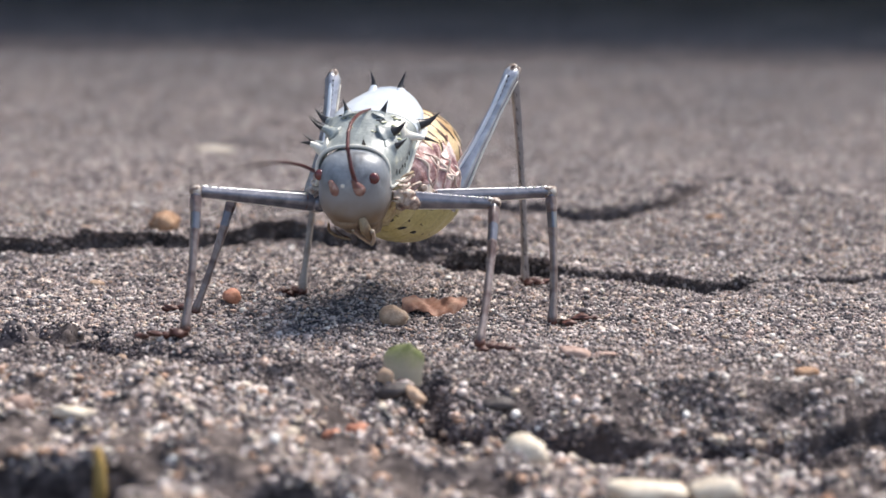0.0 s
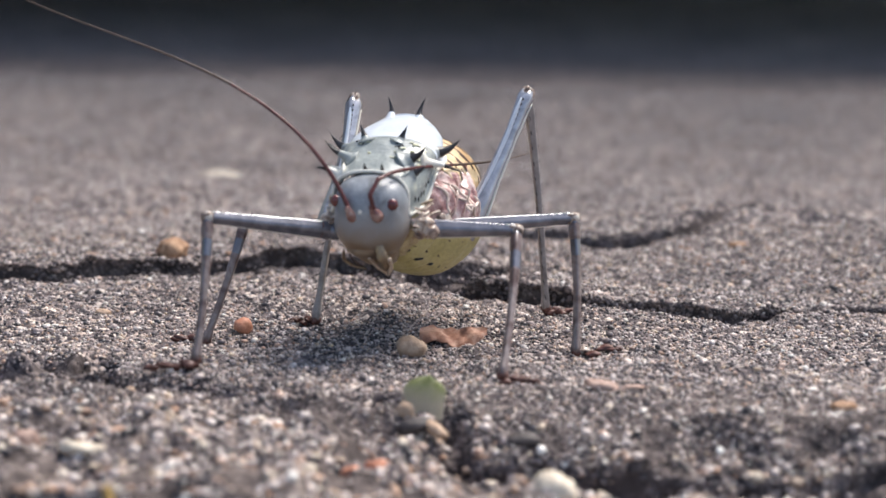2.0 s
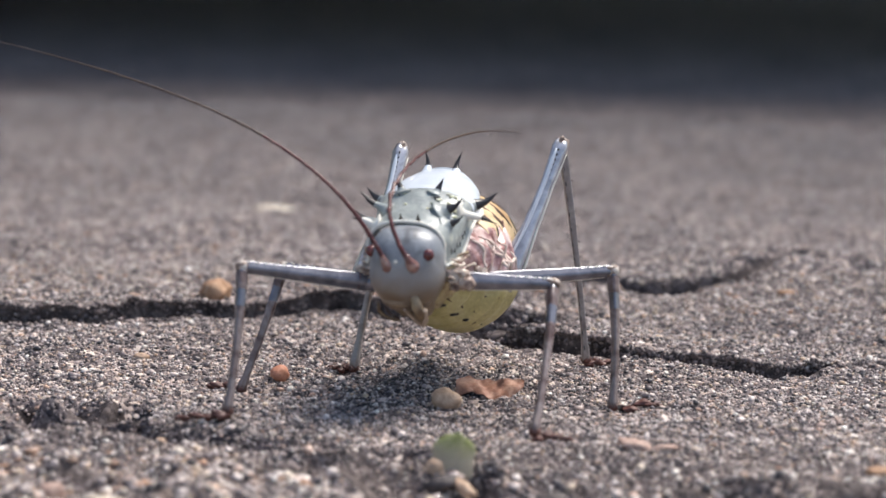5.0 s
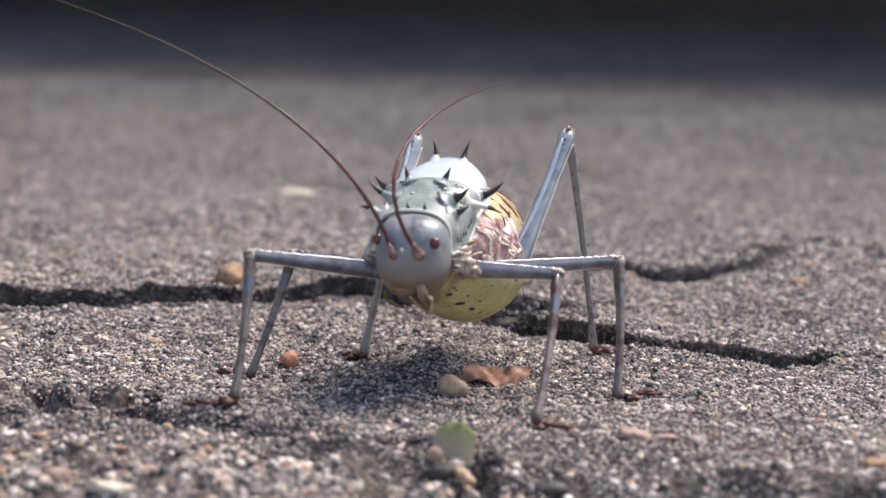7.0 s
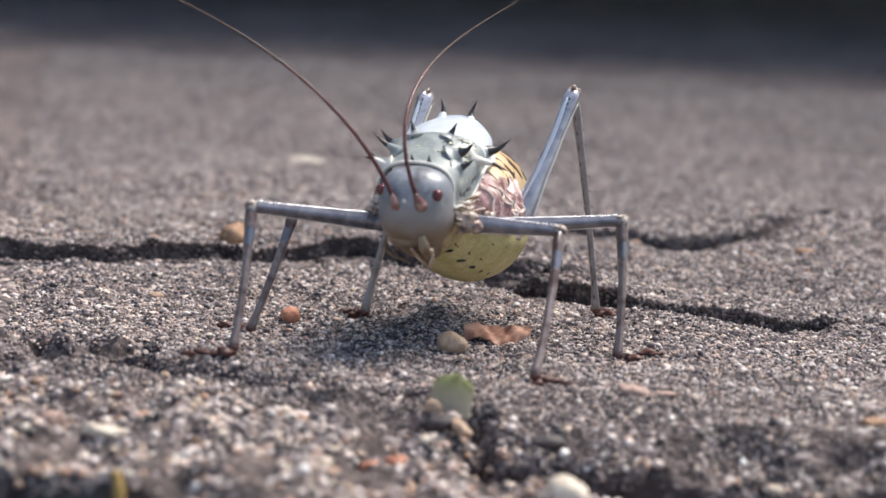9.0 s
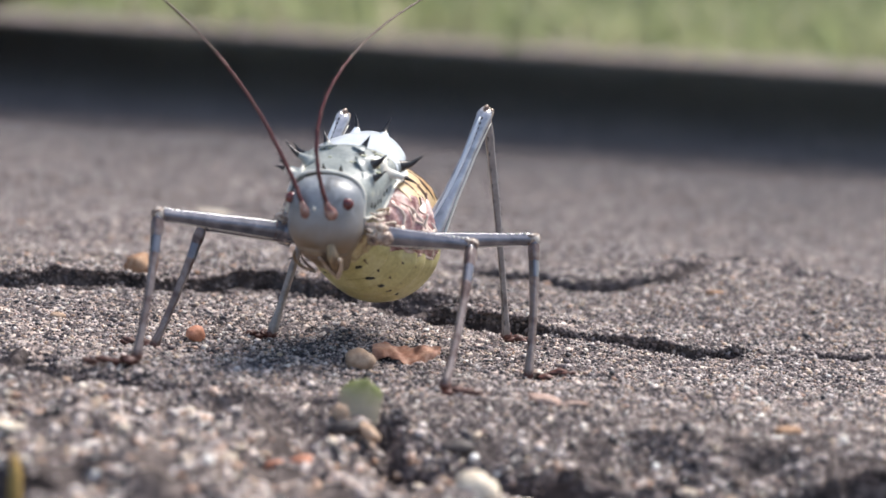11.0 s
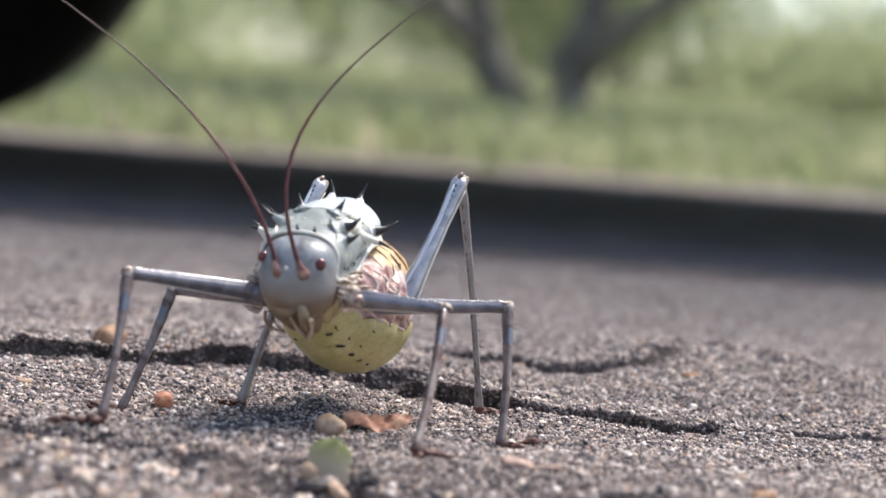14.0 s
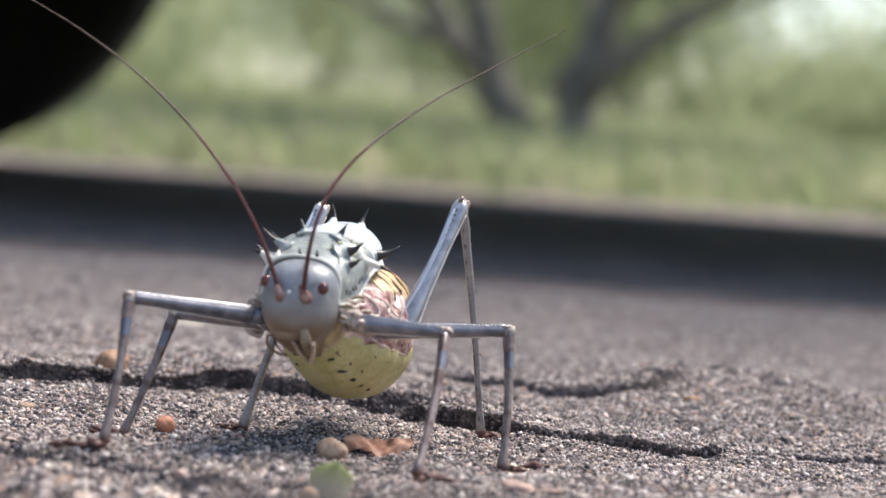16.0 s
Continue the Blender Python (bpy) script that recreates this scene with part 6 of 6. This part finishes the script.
ANT_RIGHT_END = [
    (12, -5.9, -3.3, 16, -1.5, 11, 25.3, 24.2, 30.1, 44.4),
    (12.5, -6.3, -3.3, 16.2, -2.7, 10.6, 24.9, 24.1, 28.4, 45.2),
    (13, -5.9, -3, 16.8, -2.3, 11.1, 23.4, 24.5, 26.6, 47.1),
    (13.5, -6, -3.4, 17.1, -1.8, 11.2, 23, 23.3, 27.9, 47),
    (14, -7.1, -3.4, 16.6, -1.5, 10.1, 25.4, 21.5, 28.7, 46.9),
    (14.5, -6, -3.6, 16.5, -2.9, 10.3, 25.8, 22.1, 29.2, 45.9),
    (15, -5.2, -4.6, 16.8, 1.2, 10.5, 22.2, 23.7, 31, 44.7),
    (15.5, 0.2, -6.7, 16.8, 2.8, 10.3, 19.9, 29.4, 33.8, 37.6),
    (16, 1.5, -6.5, 16.4, 2, 10.3, 20.1, 29.7, 33, 39)]


def sway_rows():
    return [(t, Matrix.Translation(PIVOT) @ pose(x * MM, y * MM, z * MM, a, b, c)) for t, x, y, z, a, b, c in SWAY + SWAY_MIDDLE + SWAY_END]


def antenna_rows(base, curves):
    """Rows for each piece of an antenna, laid along its curve at each time."""
    rows = [[] for _ in range(SEGMENTS)]
    body = sway_rows()
    u = np.linspace(0, 1, 160)[:, None]
    for t, *c in curves:
        p = np.array(c, float).reshape(3, 3)
        line = 3 * u * (1 - u) ** 2 * p[0] + 3 * u * u * (1 - u) * p[1] + u ** 3 * p[2]
        k = max(i for i, (q, _) in enumerate(body) if q <= t)
        (t0, m0), (t1, m1) = body[k], body[min(k + 1, len(body) - 1)]
        a, b = m0 @ Vector(base), m1 @ Vector(base)
        start = np.array(a + (b - a) * ((t - t0) / (t1 - t0) if t1 > t0 else 0)) / MM
        far = np.concatenate([[0], np.cumsum(np.linalg.norm(np.diff(line, axis=0), axis=1))])
        s = np.linspace(0, far[-1], SEGMENTS + 1)
        q = np.stack([np.interp(s, far, line[:, k]) for k in range(3)], 1) + start
        for k in range(SEGMENTS):
            rows[k].append((t, aim(q[k] * MM, q[k + 1] * MM)))
    return rows


KNEE_DRIFT = {4: [(0, 2.4, 0), (1.5, 1.4, 0), (4, 0.5, 0), (6.5, 0, 0), (16, -0.1, 0)], 5: [(0, -3.0, 0.3), (1.5, -2.3, 0), (4, -1.4, 0), (6.5, -0.7, 0), (8, 0, 0), (9.5, 0.5, 0), (12, 1.5, 0), (14, 1.7, 0), (16, 1.7, 0)]}


def motions():
    body = sway_rows()
    for ob in (HEAD, SHIELD_PART, THORAX):
        walk(ob, body)
    sag = np.array([(0, 0.85), (3.5, 0.8), (7.5, 0.35), (9.5, 0.2), (12, -0.5), (14, -0.7), (16, -0.85)])
    walk(ABDOMEN, [(t, Matrix.Translation((0, 0, np.interp(t, sag[:, 0], sag[:, 1]) * MM)) @ m) for t, m in body])
    for k, (name, hip, knee, ankle, femur, tibia) in enumerate(LEG_PARTS):
        rest = Matrix.Translation(PIVOT).inverted() @ hip
        drift = np.array(KNEE_DRIFT.get(k, [(0, 0, 0), (16, 0, 0)]), float)
        knees = [(t, knee + Vector((np.interp(t, drift[:, 0], drift[:, 1]), 0, np.interp(t, drift[:, 0], drift[:, 2]))) * MM) for t, _ in body]
        walk(femur, [(t, aim(p, m @ rest)) for (t, m), (_, p) in zip(body, knees)])
        if name == "hind":
            walk(tibia, [(t, aim(ankle, p)) for t, p in knees])
    for side, curves, base in (("right", ANT_LEFT + ANT_LEFT_MIDDLE + ANT_LEFT_END, (-0.76, 8.2, 21.0)), ("left", ANT_RIGHT + ANT_RIGHT_MIDDLE + ANT_RIGHT_END, (2.55, 7.4, 21.5))):
        rest = Vector(base) * MM - PIVOT
        for ob, rows in zip(ANTENNAE[side], antenna_rows(rest, curves)):
            walk(ob, rows)


motions()
